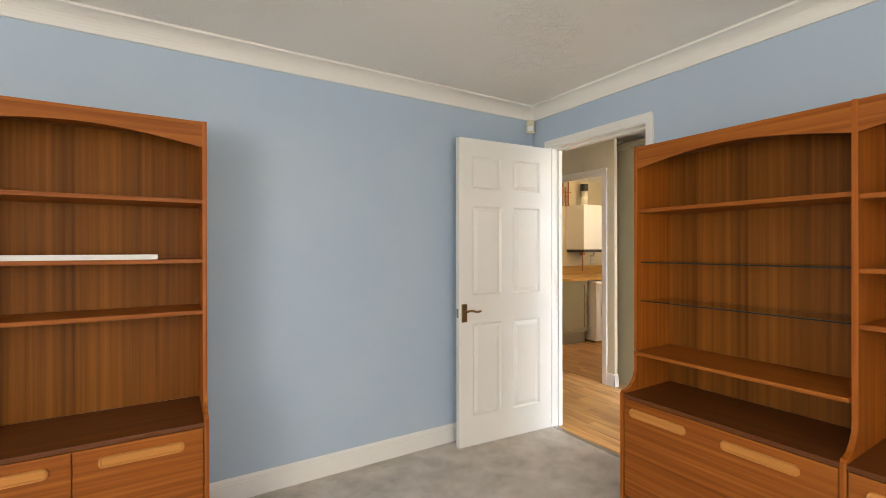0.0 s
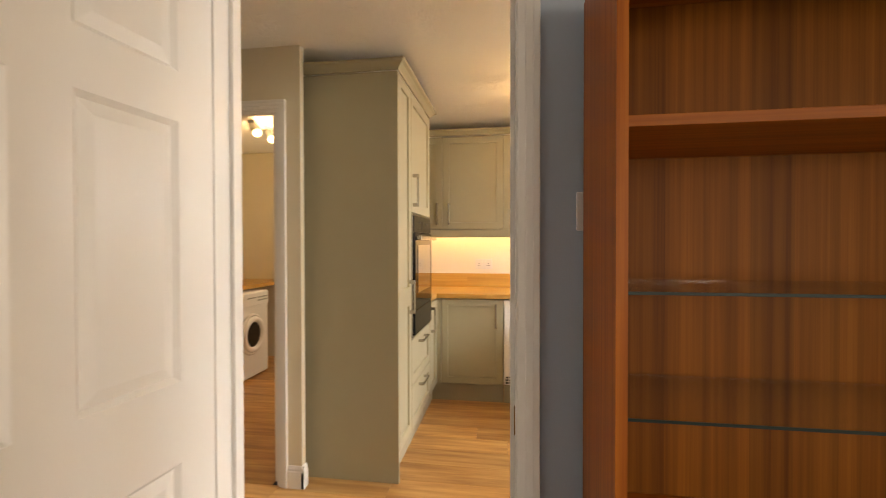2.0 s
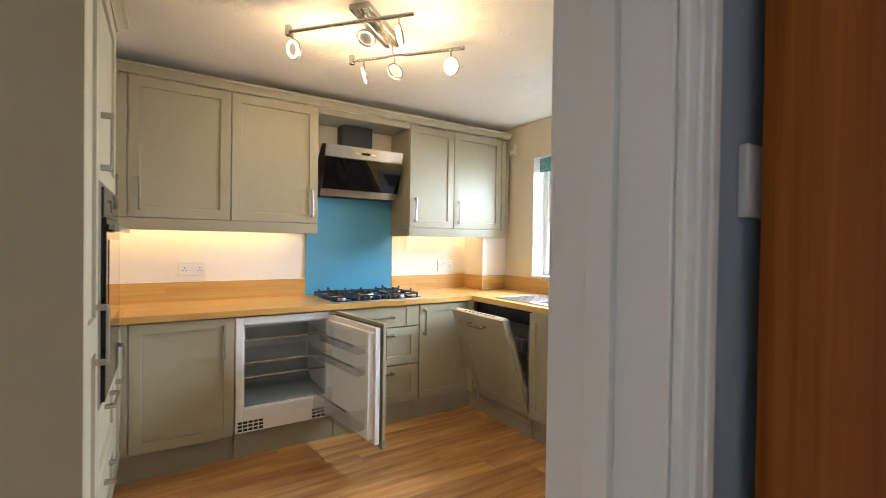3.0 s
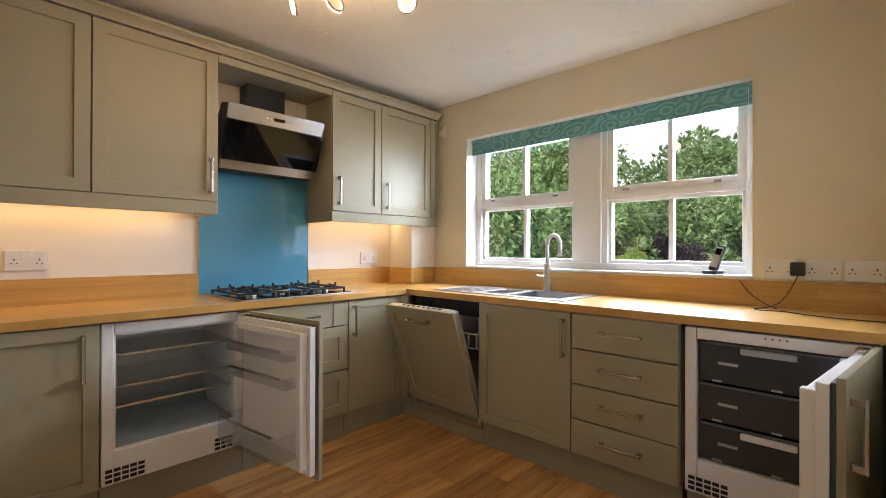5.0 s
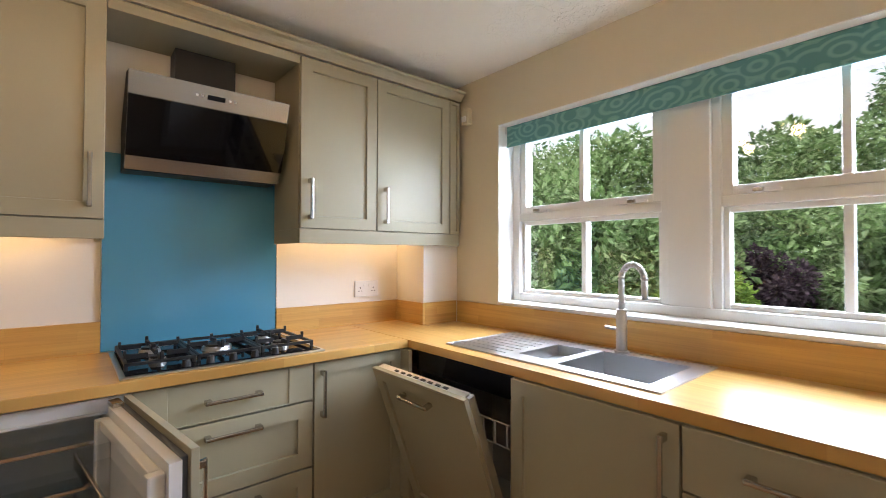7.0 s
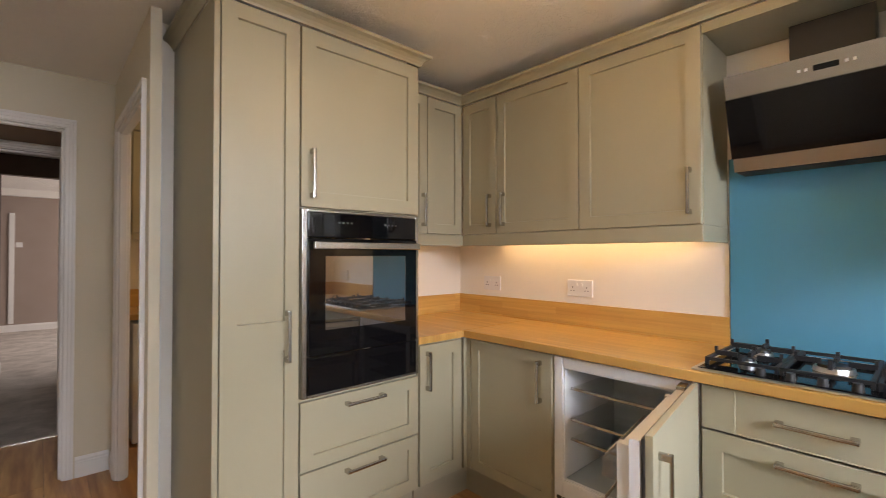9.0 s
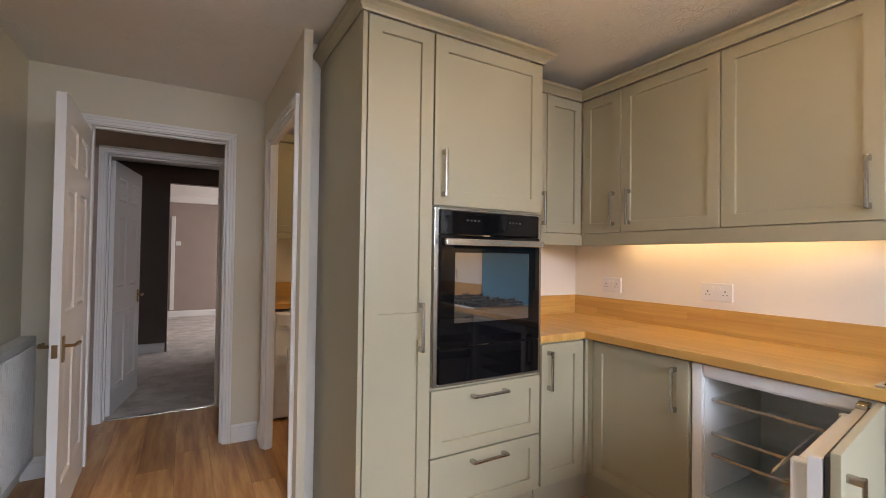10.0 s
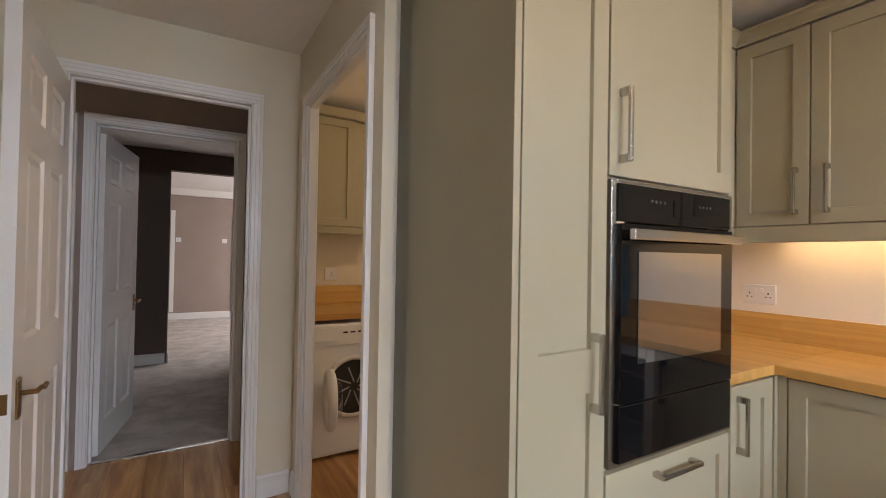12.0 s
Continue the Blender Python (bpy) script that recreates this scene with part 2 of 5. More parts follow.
MAPLE_Y = block_wood("maple_staves_y", "Y", "X")
MAPLE_X = block_wood("maple_staves_x", "X", "Y")
MAPLE_UP_Y = block_wood("maple_upstand_y", "Y", "Z")
MAPLE_UP_X = block_wood("maple_upstand_x", "X", "Z")

BLIND = material("teal_blind_fabric", (0.1, 0.3, 0.27), 0.8, spec=0.2)
v = coords(BLIND, (8, 8, 12))
vo = nd(BLIND, "ShaderNodeTexVoronoi", Scale=1.0)
lk(BLIND, v, vo.inputs["Vector"])
wv = nd(BLIND, "ShaderNodeMath")
wv.operation = "PINGPONG"
wv.inputs[1].default_value = 0.13
lk(BLIND, vo.outputs["Distance"], wv.inputs[0])
lk(BLIND, ramp(BLIND, wv.outputs[0], [(0.0, (0.22, 0.46, 0.45)), (0.05, (0.18, 0.4, 0.4)), (0.075, (0.12, 0.31, 0.32))]), BLIND.node_tree.nodes["Principled BSDF"].inputs["Base Color"])


# ---- building helpers ----
def box(bm, x0, x1, y0, y1, z0, z1, bevel=0.0):
    made = bmesh.ops.create_cube(bm, size=1.0)["verts"]
    for p in made:
        p.co = Vector(((x0 + x1) / 2 + p.co.x * (x1 - x0), (y0 + y1) / 2 + p.co.y * (y1 - y0), (z0 + z1) / 2 + p.co.z * (z1 - z0)))
    if bevel:
        edges = {e for p in made for e in p.link_edges}
        bmesh.ops.bevel(bm, geom=list(edges), offset=bevel, segments=2, affect="EDGES", profile=0.6)
    return bm


def boxes(rows, bevel=0.0):
    bm = bmesh.new()
    for r in rows:
        box(bm, *r, bevel=bevel)
    return bm


def tube(bm, a, b, r, segs=14, r2=None):
    a, b = Vector(a), Vector(b)
    d = b - a
    m = Matrix.Translation((a + b) / 2) @ d.to_track_quat("Z", "Y").to_matrix().to_4x4()
    bmesh.ops.create_cone(bm, cap_ends=True, segments=segs, radius1=r, radius2=r if r2 is None else r2, depth=d.length, matrix=m)
    return bm


def bent(bm, pts, r, segs=10):
    """A round rod through the points, with a ball at each bend."""
    for a, b in zip(pts, pts[1:]):
        tube(bm, a, b, r, segs)
    for p in pts[1:-1]:
        bmesh.ops.create_uvsphere(bm, u_segments=segs, v_segments=6, radius=r, matrix=Matrix.Translation(p))
    return bm


def ring(bm, centre, axis, r, thick, segs=28, sides=8):
    q = Vector(axis).to_track_quat("Z", "Y")
    loops = []
    for i in range(segs):
        a = 2 * math.pi * i / segs
        row = []
        for k in range(sides):
            b = 2 * math.pi * k / sides
            rad = r + thick * math.cos(b)
            row.append(bm.verts.new(Vector(centre) + q @ Vector((rad * math.cos(a), rad * math.sin(a), thick * math.sin(b)))))
        loops.append(row)
    for i in range(segs):
        for k in range(sides):
            bm.faces.new((loops[i][k], loops[(i + 1) % segs][k], loops[(i + 1) % segs][(k + 1) % sides], loops[i][(k + 1) % sides]))
    return bm


def prism(bm, outline, h0, h1, to):
    """An outline of 2D points, drawn out from h0 to h1; to(u, v, h) gives the place."""
    a = [bm.verts.new(to(u, v, h0)) for u, v in outline]
    b = [bm.verts.new(to(u, v, h1)) for u, v in outline]
    bm.faces.new(a)
    bm.faces.new(b[::-1])
    for i in range(len(a)):
        j = (i + 1) % len(a)
        bm.faces.new((a[j], a[i], b[i], b[j]))
    return bm


def linked(name, bm, mat, smooth=False):
    bmesh.ops.recalc_face_normals(bm, faces=bm.faces)
    me = bpy.data.meshes.new(name)
    bm.to_mesh(me)
    bm.free()
    me.materials.append(mat)
    if smooth:
        for p in me.polygons:
            p.use_smooth = True
    return new(name, me)


def part(name, bm, mat, parent, label="", smooth=False, m=None):
    ob = linked(name, bm, mat, smooth)
    ob.parent = parent
    if m is not None:
        ob.matrix_local = m
    if label:
        ob["label"] = label
    return ob


def thing(name, label, category, m=Matrix(), group="", kind=""):
    return tagged(placed(new(name), m), label, category, group, kind)


def placed(ob, m):
    ob.matrix_world = m
    return ob


def setting(name, bm, mat, label, category):
    return tagged(linked(name, bm, mat), label, category, kind="structure")


# ---- structure ----
CEIL = 2.395
setting("study_floor", boxes([(-2.0, 3.0, -2.1, 2.72, -0.1, 0.0)]), CARPET, "worn grey cut-pile carpet with darker patches", "carpet")
setting("wall_north", boxes([(-2.0, 2.96, 2.64, 2.76, 0, CEIL)]), BLUE, "pale blue painted plaster wall", "wall")
setting("study_wall_west", boxes([(-2.1, -2.0, -2.1, -1.25, 0, CEIL), (-2.1, -2.0, 0.25, 2.76, 0, CEIL), (-2.1, -2.0, -1.25, 0.25, 0, 0.8), (-2.1, -2.0, -1.25, 0.25, 2.1, CEIL)]), BLUE, "pale blue wall with a window opening", "wall")
setting("study_wall_south", boxes([(-2.0, 0.2, -2.1, -2.0, 0, CEIL), (1.7, 2.96, -2.1, -2.0, 0, CEIL), (0.2, 1.7, -2.1, -2.0, 0, 0.8), (0.2, 1.7, -2.1, -2.0, 2.1, CEIL)]), BLUE, "pale blue wall with a window opening", "wall")
DY0, DY1, DTOP = 1.68, 2.44, 2.064
setting("wall_east_study_side", boxes([(2.96, 3.02, -2.1, DY0 - 0.02, 0, CEIL), (2.96, 3.02, DY1 + 0.02, 2.5, 0, CEIL), (2.96, 2.985, 2.5, 2.76, 0, CEIL), (2.96, 3.02, DY0 - 0.02, DY1 + 0.02, DTOP + 0.02, CEIL)]), BLUE, "pale blue painted wall around the doorway", "wall")
setting("wall_east_kitchen_side", boxes([(3.02, 3.12, -0.8, DY0 - 0.02, 0, CEIL), (3.02, 3.06, DY1 + 0.02, 2.5, 0, CEIL), (3.02, 3.12, DY0 - 0.02, DY1 + 0.02, DTOP + 0.02, CEIL)]), CREAM, "cream painted wall around the doorway", "wall")
setting("study_ceiling", boxes([(-2.1, 2.985, -2.1, 2.76, CEIL, CEIL + 0.1)]), ARTEX, "white textured plaster ceiling", "ceiling")


def coving(run, axis, at, sign0, depth=0.09):
    """Quarter-hollow cornice along a wall face."""
    prof = [(0, 0), (0, -depth), (0.012, -depth)] + [(depth - (depth - 0.012) * math.cos(a), -depth + (depth - 0.012) * math.sin(a)) for a in [i * math.pi / 16 for i in range(1, 8)]] + [(depth, -0.012), (depth, 0)]
    bm = bmesh.new()
    f = (lambda u, v, h: (h, at + sign0 * u, CEIL + v)) if axis == "x" else (lambda u, v, h: (at + sign0 * u, h, CEIL + v))
    return prism(bm, prof, run[0], run[1], f)


for r, ax, at, sg in (((-2.0, 2.96), "x", 2.64, -1), ((-2.0, 2.64), "y", 2.96, -1)):
    setting("coving", coving(r, ax, at, sg), COVE, "white plaster coving between wall and ceiling", "coving")


def skirting(run, axis, at, sg, h=0.12, t=0.016, mat=WHITE):
    prof = [(0, 0), (t, 0), (t, h - 0.03), (t * 0.75, h - 0.025), (t * 0.75, h - 0.015), (t * 0.3, h), (0, h)]
    bm = bmesh.new()
    f = (lambda u, v, k: (k, at + sg * u, v)) if axis == "x" else (lambda u, v, k: (at + sg * u, k, v))
    return setting("baseboard", prism(bm, prof, run[0], run[1], f), mat, "white painted wooden skirting board", "baseboard")


skirting((-2.0, 2.94), "x", 2.64, -1)
skirting((-2.0, 1.62), "y", 2.96, -1)
skirting((2.51, 2.62), "y", 2.96, -1)

# kitchen and passage
KF = setting("kitchen_floor", boxes([(2.89, 6.3, -0.7, 2.99, -0.1, -0.006), (2.77, 4.27, 2.99, 4.9, -0.1, -0.006), (4.27, 6.9, 2.99, 4.95, -0.1, -0.006), (1.4, 2.77, 4.06, 4.9, -0.1, -0.006)]), RUBBER, "oak-effect laminate floor", "floor")
setting("kitchen_ceiling", boxes([(2.985, 6.3, -0.85, 2.99, CEIL, CEIL + 0.1), (2.7, 4.22, 2.99, 4.06, CEIL, CEIL + 0.1), (2.7, 2.985, 2.76, 2.99, CEIL, CEIL + 0.1), (4.22, 6.9, 2.99, 5.0, CEIL, CEIL + 0.1)]), ARTEX, "white textured plaster ceiling", "ceiling")
setting("kitchen_wall_east", boxes([(6.16, 6.3, -0.85, 2.99, 0, CEIL)]), SPLASH, "pale painted kitchen wall behind the worktop", "wall")
setting("kitchen_wall_back", boxes([(4.2075, 6.16, 2.945, 2.99, 0, CEIL)]), SPLASH, "pale painted kitchen wall behind the oven", "wall")
setting("corner_boxing", boxes([(5.88, 6.16, -0.6, -0.33, 0, 1.44)]), SPLASH, "boxed-in pipe column in the corner", "wall")
setting("passage_wall_west", boxes([(2.77, 2.89, 2.76, 4.01, 0, CEIL)]), CREAM, "cream painted passage wall", "wall")
WX0, WX1, WZ0, WZ1 = 3.612, 5.527, 1.042, 2.08
setting("window_wall", boxes([(3.12, WX0, -0.85, -0.6, 0, CEIL), (WX1, 6.16, -0.85, -0.6, 0, CEIL), (WX0, WX1, -0.85, -0.6, 0, WZ0), (WX0, WX1, -0.85, -0.6, WZ1, CEIL)]), CREAM, "cream painted wall around the kitchen window", "wall")
HX0, HX1, HTOP = 3.18, 3.923, 2.073
setting("passage_end_wall", boxes([(2.77, HX0 - 0.02, 4.01, 4.06, 0, CEIL), (HX1 + 0.02, 4.165, 4.01, 4.06, 0, CEIL), (HX0 - 0.02, HX1 + 0.02, 4.01, 4.06, HTOP + 0.02, CEIL)]), CREAM, "cream painted wall around the hall doorway", "wall")
UY0, UY1, UTOP = 2.945, 3.79, 2.05
PX0, PXM, PX1 = 4.165, 4.185, 4.207
setting("utility_wall_west", boxes([(PX0, PXM, 2.81, UY0 - 0.02, 0, CEIL), (PX0, PXM, UY1 + 0.02, 4.11, 0, CEIL), (PX0, PXM, UY0 - 0.02, UY1 + 0.02, UTOP + 0.02, CEIL), (PXM, PX1, 2.81, UY0 - 0.02, 0, CEIL), (PXM, PX1, UY1 + 0.02, 4.95, 0, CEIL), (PXM, PX1, UY0 - 0.02, UY1 + 0.02, UTOP + 0.02, CEIL)]), CREAM, "cream painted thin partition around the utility doorway", "wall")
setting("utility_wall_north", boxes([(4.207, 6.9, 4.9, 5.0, 0, CEIL)]), CREAM, "cream painted utility room wall", "wall")
setting("utility_wall_east", boxes([(6.75, 6.9, 2.99, 4.9, 0, CEIL)]), CREAM, "cream painted utility room wall", "wall")

# hall and rooms beyond
setting("hall_wall_south", boxes([(1.5, HX0 - 0.02, 4.06, 4.11, 0, CEIL), (HX1 + 0.02, 4.165, 4.06, 4.11, 0, CEIL), (HX0 - 0.02, HX1 + 0.02, 4.06, 4.11, HTOP + 0.02, CEIL)]), TAUPE, "taupe painted hall wall", "wall")
# the opening in the west wall is added to let the hall fill through
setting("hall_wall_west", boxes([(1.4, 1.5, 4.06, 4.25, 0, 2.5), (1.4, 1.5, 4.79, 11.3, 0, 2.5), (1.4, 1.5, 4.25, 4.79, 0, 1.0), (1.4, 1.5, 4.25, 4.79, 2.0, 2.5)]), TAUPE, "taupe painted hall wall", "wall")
setting("hall_wall_east", boxes([(4.165, 4.185, 4.11, 4.85, 0, CEIL)]), TAUPE, "taupe painted hall wall", "wall")
LX0, LX1, LTOP = 3.16, 3.935, 2.06
setting("hall_wall_north", boxes([(1.5, LX0 - 0.02, 4.85, 4.97, 0, CEIL), (LX1 + 0.02, 4.185, 4.85, 4.97, 0, CEIL), (LX0 - 0.02, LX1 + 0.02, 4.85, 4.97, LTOP + 0.02, CEIL)]), TAUPE, "taupe painted hall wall around a doorway", "wall")
setting("hall_ceiling", boxes([(1.4, 4.22, 4.06, 4.97, CEIL, CEIL + 0.1), (1.4, 7.1, 4.97, 11.4, 2.46, 2.56)]), ARTEX, "white textured plaster ceiling", "ceiling")
setting("living_floor", boxes([(1.5, 7.0, 4.9, 11.3, -0.1, 0.0)]), CARPET, "grey fitted carpet", "carpet")
setting("living_wall_mid", boxes([(1.5, 3.49, 7.5, 7.62, 0, 2.46), (3.49, 4.9, 7.5, 7.62, 2.23, 2.46), (4.9, 7.0, 7.5, 7.62, 0, 2.46)]), CHOCOLATE, "dark brown painted wall with a wide opening", "wall")
setting("living_wall_north", boxes([(1.5, 7.0, 11.2, 11.3, 0, 2.46)]), TAUPE, "taupe painted far wall", "wall")
setting("living_wall_east", boxes([(7.0, 7.1, 4.97, 8.5, 0, 2.46), (7.0, 7.1, 10.1, 11.3, 0, 2.46), (7.0, 7.1, 8.5, 10.1, 0, 0.8), (7.0, 7.1, 8.5, 10.1, 2.1, 2.46)]), TAUPE, "taupe painted wall with a window opening", "wall")
setting("living_wall_south", boxes([(4.22, 7.0, 5.0, 5.06, 0, 2.46)]), TAUPE, "taupe painted wall", "wall")
for r, ax, at, sg in (((2.91, 3.12), "x", 4.01, -1), ((3.985, 4.148), "x", 4.01, -1), ((3.85, 3.993), "y", 4.165, -1), ((2.793, 2.888), "y", 4.165, -1), ((4.149, 4.205), "x", 2.81, -1), ((2.76, 3.993), "y", 2.89, 1), ((1.5, 3.47), "x", 7.5, -1), ((1.5, 7.0), "x", 11.2, -1), ((7.5, 7.62), "y", 3.49, 1)):
    skirting(r, ax, at, sg)
setting("living_coving", boxes([(1.5, 7.0, 11.08, 11.2, 2.34, 2.46)]), COVE, "white plaster coving in the far room", "coving")
for tx in (3.42, 4.47):
    setting("trim", boxes([(tx, tx + 0.07, 11.18, 11.2, 0.14, 2.05)], 0.004), WHITE, "white painted door surround in the far room", "door surround")

# floor planks
PW, PL = 0.192, 1.26
plank_mesh = {}


def plank(x0, y0, w, ln):
    key = (round(w, 3), round(ln, 3))
    if key not in plank_mesh:
        bm = box(bmesh.new(), 0.0006, w - 0.0006, 0.0006, ln - 0.0006, -0.005, 0, 0.0008)
        me = bpy.data.meshes.new("plank")
        bm.to_mesh(me)
        bm.free()
        me.materials.append(OAK)
        plank_mesh[key] = me
    ob = new("plank", plank_mesh[key])
    ob.parent = KF
    ob.location = (x0, y0, 0)


def lay(xa, xb, ya, yb):
    cols = int(math.ceil((xb - xa) / PW))
    for c in range(cols):
        x0 = xa + c * PW
        w = min(PW, xb - x0)
        y = ya - (0.0, 0.42, 0.84, 0.21, 0.63)[(c * 2) % 5]
        while y < yb:
            a, b = max(y, ya), min(y + PL, yb)
            if b - a > 0.03:
                plank(x0, a, w, b - a)
            y += PL


# ---- doors ----
def door_frame(owner, axis, at0, at1, a0, a1, top, sides, at1b=None, faceb=None):
    """Lining and moulded architraves round an opening in a wall from at0 to at1; a0 to a1 along it."""
    def put(u0, u1, w0, w1, z0, z1):
        return (u0, u1, w0, w1, z0, z1) if axis == "x" else (w0, w1, u0, u1, z0, z1)
    t = 0.02
    lin = boxes([put(a0 - t, a0, at0, at1, 0, top + t), put(a1, a1 + t, at0, at1b or at1, 0, top + t), put(a0, a1, at0, at1, top, top + t)], 0.002)
    part("lining", lin, WHITE, owner)
    mid = (at0 + at1) / 2
    stop = boxes([put(a0, a0 + 0.012, mid - 0.018, mid + 0.018, 0, top), put(a1 - 0.012, a1, mid - 0.018, mid + 0.018, 0, top), put(a0, a1, mid - 0.018, mid + 0.018, top - 0.012, top)], 0.002)
    part("door_stop", stop, WHITE, owner)
    for sg, face in sides:
        bm = bmesh.new()
        for k, (i0, i1, th) in enumerate(((0.005, 0.024, 0.012), (0.022, 0.041, 0.017), (0.039, 0.055, 0.02))):
            lo, hi = (face, face + sg * th) if sg > 0 else (face + sg * th, face)
            box(bm, *put(a0 - i1, a0 - i0, lo, hi, 0, top + i0), bevel=0.003)
            if sg > 0 and faceb is not None:
                box(bm, *put(a1 + i0, a1 + i1, faceb, faceb + th, 0, top + i0), bevel=0.003)
            else:
                box(bm, *put(a1 + i0, a1 + i1, lo, hi, 0, top + i0), bevel=0.003)
            box(bm, *put(a0 - i1, a1 + i1, lo, hi, top + i0, top + i1), bevel=0.003)
        part("architrave", bm, WHITE, owner)


def door_leaf(owner, m, w=0.755, h=2.03, t=0.038, handle=0.895, back=0.06):
    """Six-panel door. Hinge at the origin, the leaf along +x, its faces at y = 0 and t."""
    bm = bmesh.new()
    st, mu = 0.105, 0.1
    z_rails = [(0.006, 0.2), (0.82, 1.01), (1.61, 1.725), (h - 0.115, h)]
    cx = w / 2
    for x0, x1 in ((0, st), (w - st, w)):
        box(bm, x0, x1, 0, t, 0.006, h)
    for z0, z1 in z_rails:
        box(bm, st, w - st, 0, t, z0, z1)
    for (za, zb), (zc, zd) in zip(z_rails, z_rails[1:]):
        box(bm, cx - mu / 2, cx + mu / 2, 0, t, zb, zc)
        for x0, x1 in ((st, cx - mu / 2), (cx + mu / 2, w - st)):
            box(bm, x0, x1, 0.011, t - 0.011, zb, zc)
            for y0, y1 in ((0.011, 0.003), (t - 0.011, t - 0.003)):
                o, i = [], []
                for fx, fz in ((0, 0), (1, 0), (1, 1), (0, 1)):
                    gx, gz = (0.012, x1 - x0 - 0.012)[fx], (0.012, zc - zb - 0.012)[fz]
                    hx, hz = (0.04, x1 - x0 - 0.04)[fx], (0.04, zc - zb - 0.04)[fz]
                    o.append(bm.verts.new((x0 + gx, y0, zb + gz)))
                    i.append(bm.verts.new((x0 + hx, y1, zb + hz)))
                bm.faces.new(i)
                for k in range(4):
                    bm.faces.new((o[k], o[(k + 1) % 4], i[(k + 1) % 4], i[k]))
            for y0, y1 in ((0.0, 0.011), (t, t - 0.011)):
                o, i = [], []
                for fx, fz in ((0, 0), (1, 0), (1, 1), (0, 1)):
                    o.append(bm.verts.new((x0 + (x1 - x0) * fx, y0, zb + (zc - zb) * fz)))
                    i.append(bm.verts.new((x0 + (0.012, x1 - x0 - 0.012)[fx], y1, zb + (0.012, zc - zb - 0.012)[fz])))
                for k in range(4):
                    bm.faces.new((o[k], o[(k + 1) % 4], i[(k + 1) % 4], i[k]))
    leaf = part("door_leaf", bm, WHITE, owner, "white six-panel door leaf", m=m)
    if handle:
        hb = bmesh.new()
        hx, hz = w - back, handle
        for s, y in ((-1, 0.0), (1, t)):
            box(hb, hx - 0.021, hx + 0.021, min(y, y + s * 0.007), max(y, y + s * 0.007), hz - 0.06, hz + 0.06, bevel=0.003)
            bent(hb, [(hx, y, hz + 0.015), (hx, y + s * 0.045, hz + 0.015), (hx - 0.03, y + s * 0.05, hz + 0.02), (hx - 0.075, y + s * 0.05, hz + 0.008), (hx - 0.1, y + s * 0.05, hz + 0.014)], 0.0075)
        part("handle", hb, BRASS, leaf, "aged brass lever handle")
        part("latch_plate", boxes([(w - 0.002, w + 0.003, t / 2 - 0.011, t / 2 + 0.011, hz - 0.03, hz + 0.03)], 0.001), BRASS, leaf)
    return leaf


d1 = thing("door_1", "open white six-panel door with brass lever handle", "door", pose(2.953, 2.44, 0), kind="structure")
d1.matrix_world = Matrix()
door_frame(d1, "y", 2.96, 3.12, DY0, DY1, DTOP, ((-1, 2.96), (1, 3.12)), 3.06, 3.06)
door_leaf(d1, pose(2.95, 2.44, 0, 0, 0, 175.8) @ Matrix.Translation((0, -0.038, 0)), 0.778, 2.058, back=0.038)
d2 = thing("door_2", "open white six-panel door to the hall", "door", kind="structure")
door_frame(d2, "x", 4.01, 4.11, HX0, HX1, HTOP, ((-1, 4.01), (1, 4.11)))
door_leaf(d2, pose(HX0 + 0.004, 4.0, 0, 0, 0, -88.3) @ Matrix.Translation((0, -0.038, 0)), 0.75, handle=0.845)
d3 = thing("door_3", "open white six-panel door beyond the hall", "door", kind="structure")
door_frame(d3, "x", 4.85, 4.97, LX0, LX1, LTOP, ((-1, 4.85),))
door_leaf(d3, pose(LX0 + 0.035, 4.98, 0, 0, 0, 81), 0.755)
d4 = thing("utility_doorway", "white painted frame of the utility room doorway", "door frame", kind="structure")
door_frame(d4, "y", PX0, PX1, UY0, UY1, UTOP, ((-1, PX0), (1, PX1)))
part("strike_plate", boxes([(4.168, 4.203, UY1 - 0.003, UY1 + 0.001, 0.87, 0.93)], 0.001), BRASS, d4)
part("strike_plate", boxes([(2.99, 3.03, DY0 - 0.001, DY0 + 0.003, 0.87, 0.93)], 0.001), BRASS, d1)
setting("trim", boxes([(3.01, 3.075, 4.832, 4.85, 0, 2.1)], 0.004), WHITE, "white architrave of a neighbouring hall door", "architrave")
setting("threshold", boxes([(2.965, 3.0, DY0, DY1, 0.0, 0.006), (LX0, LX1, 4.87, 4.91, 0.0, 0.006)], 0.002), CHROME, "slim metal threshold strip between floors", "threshold")


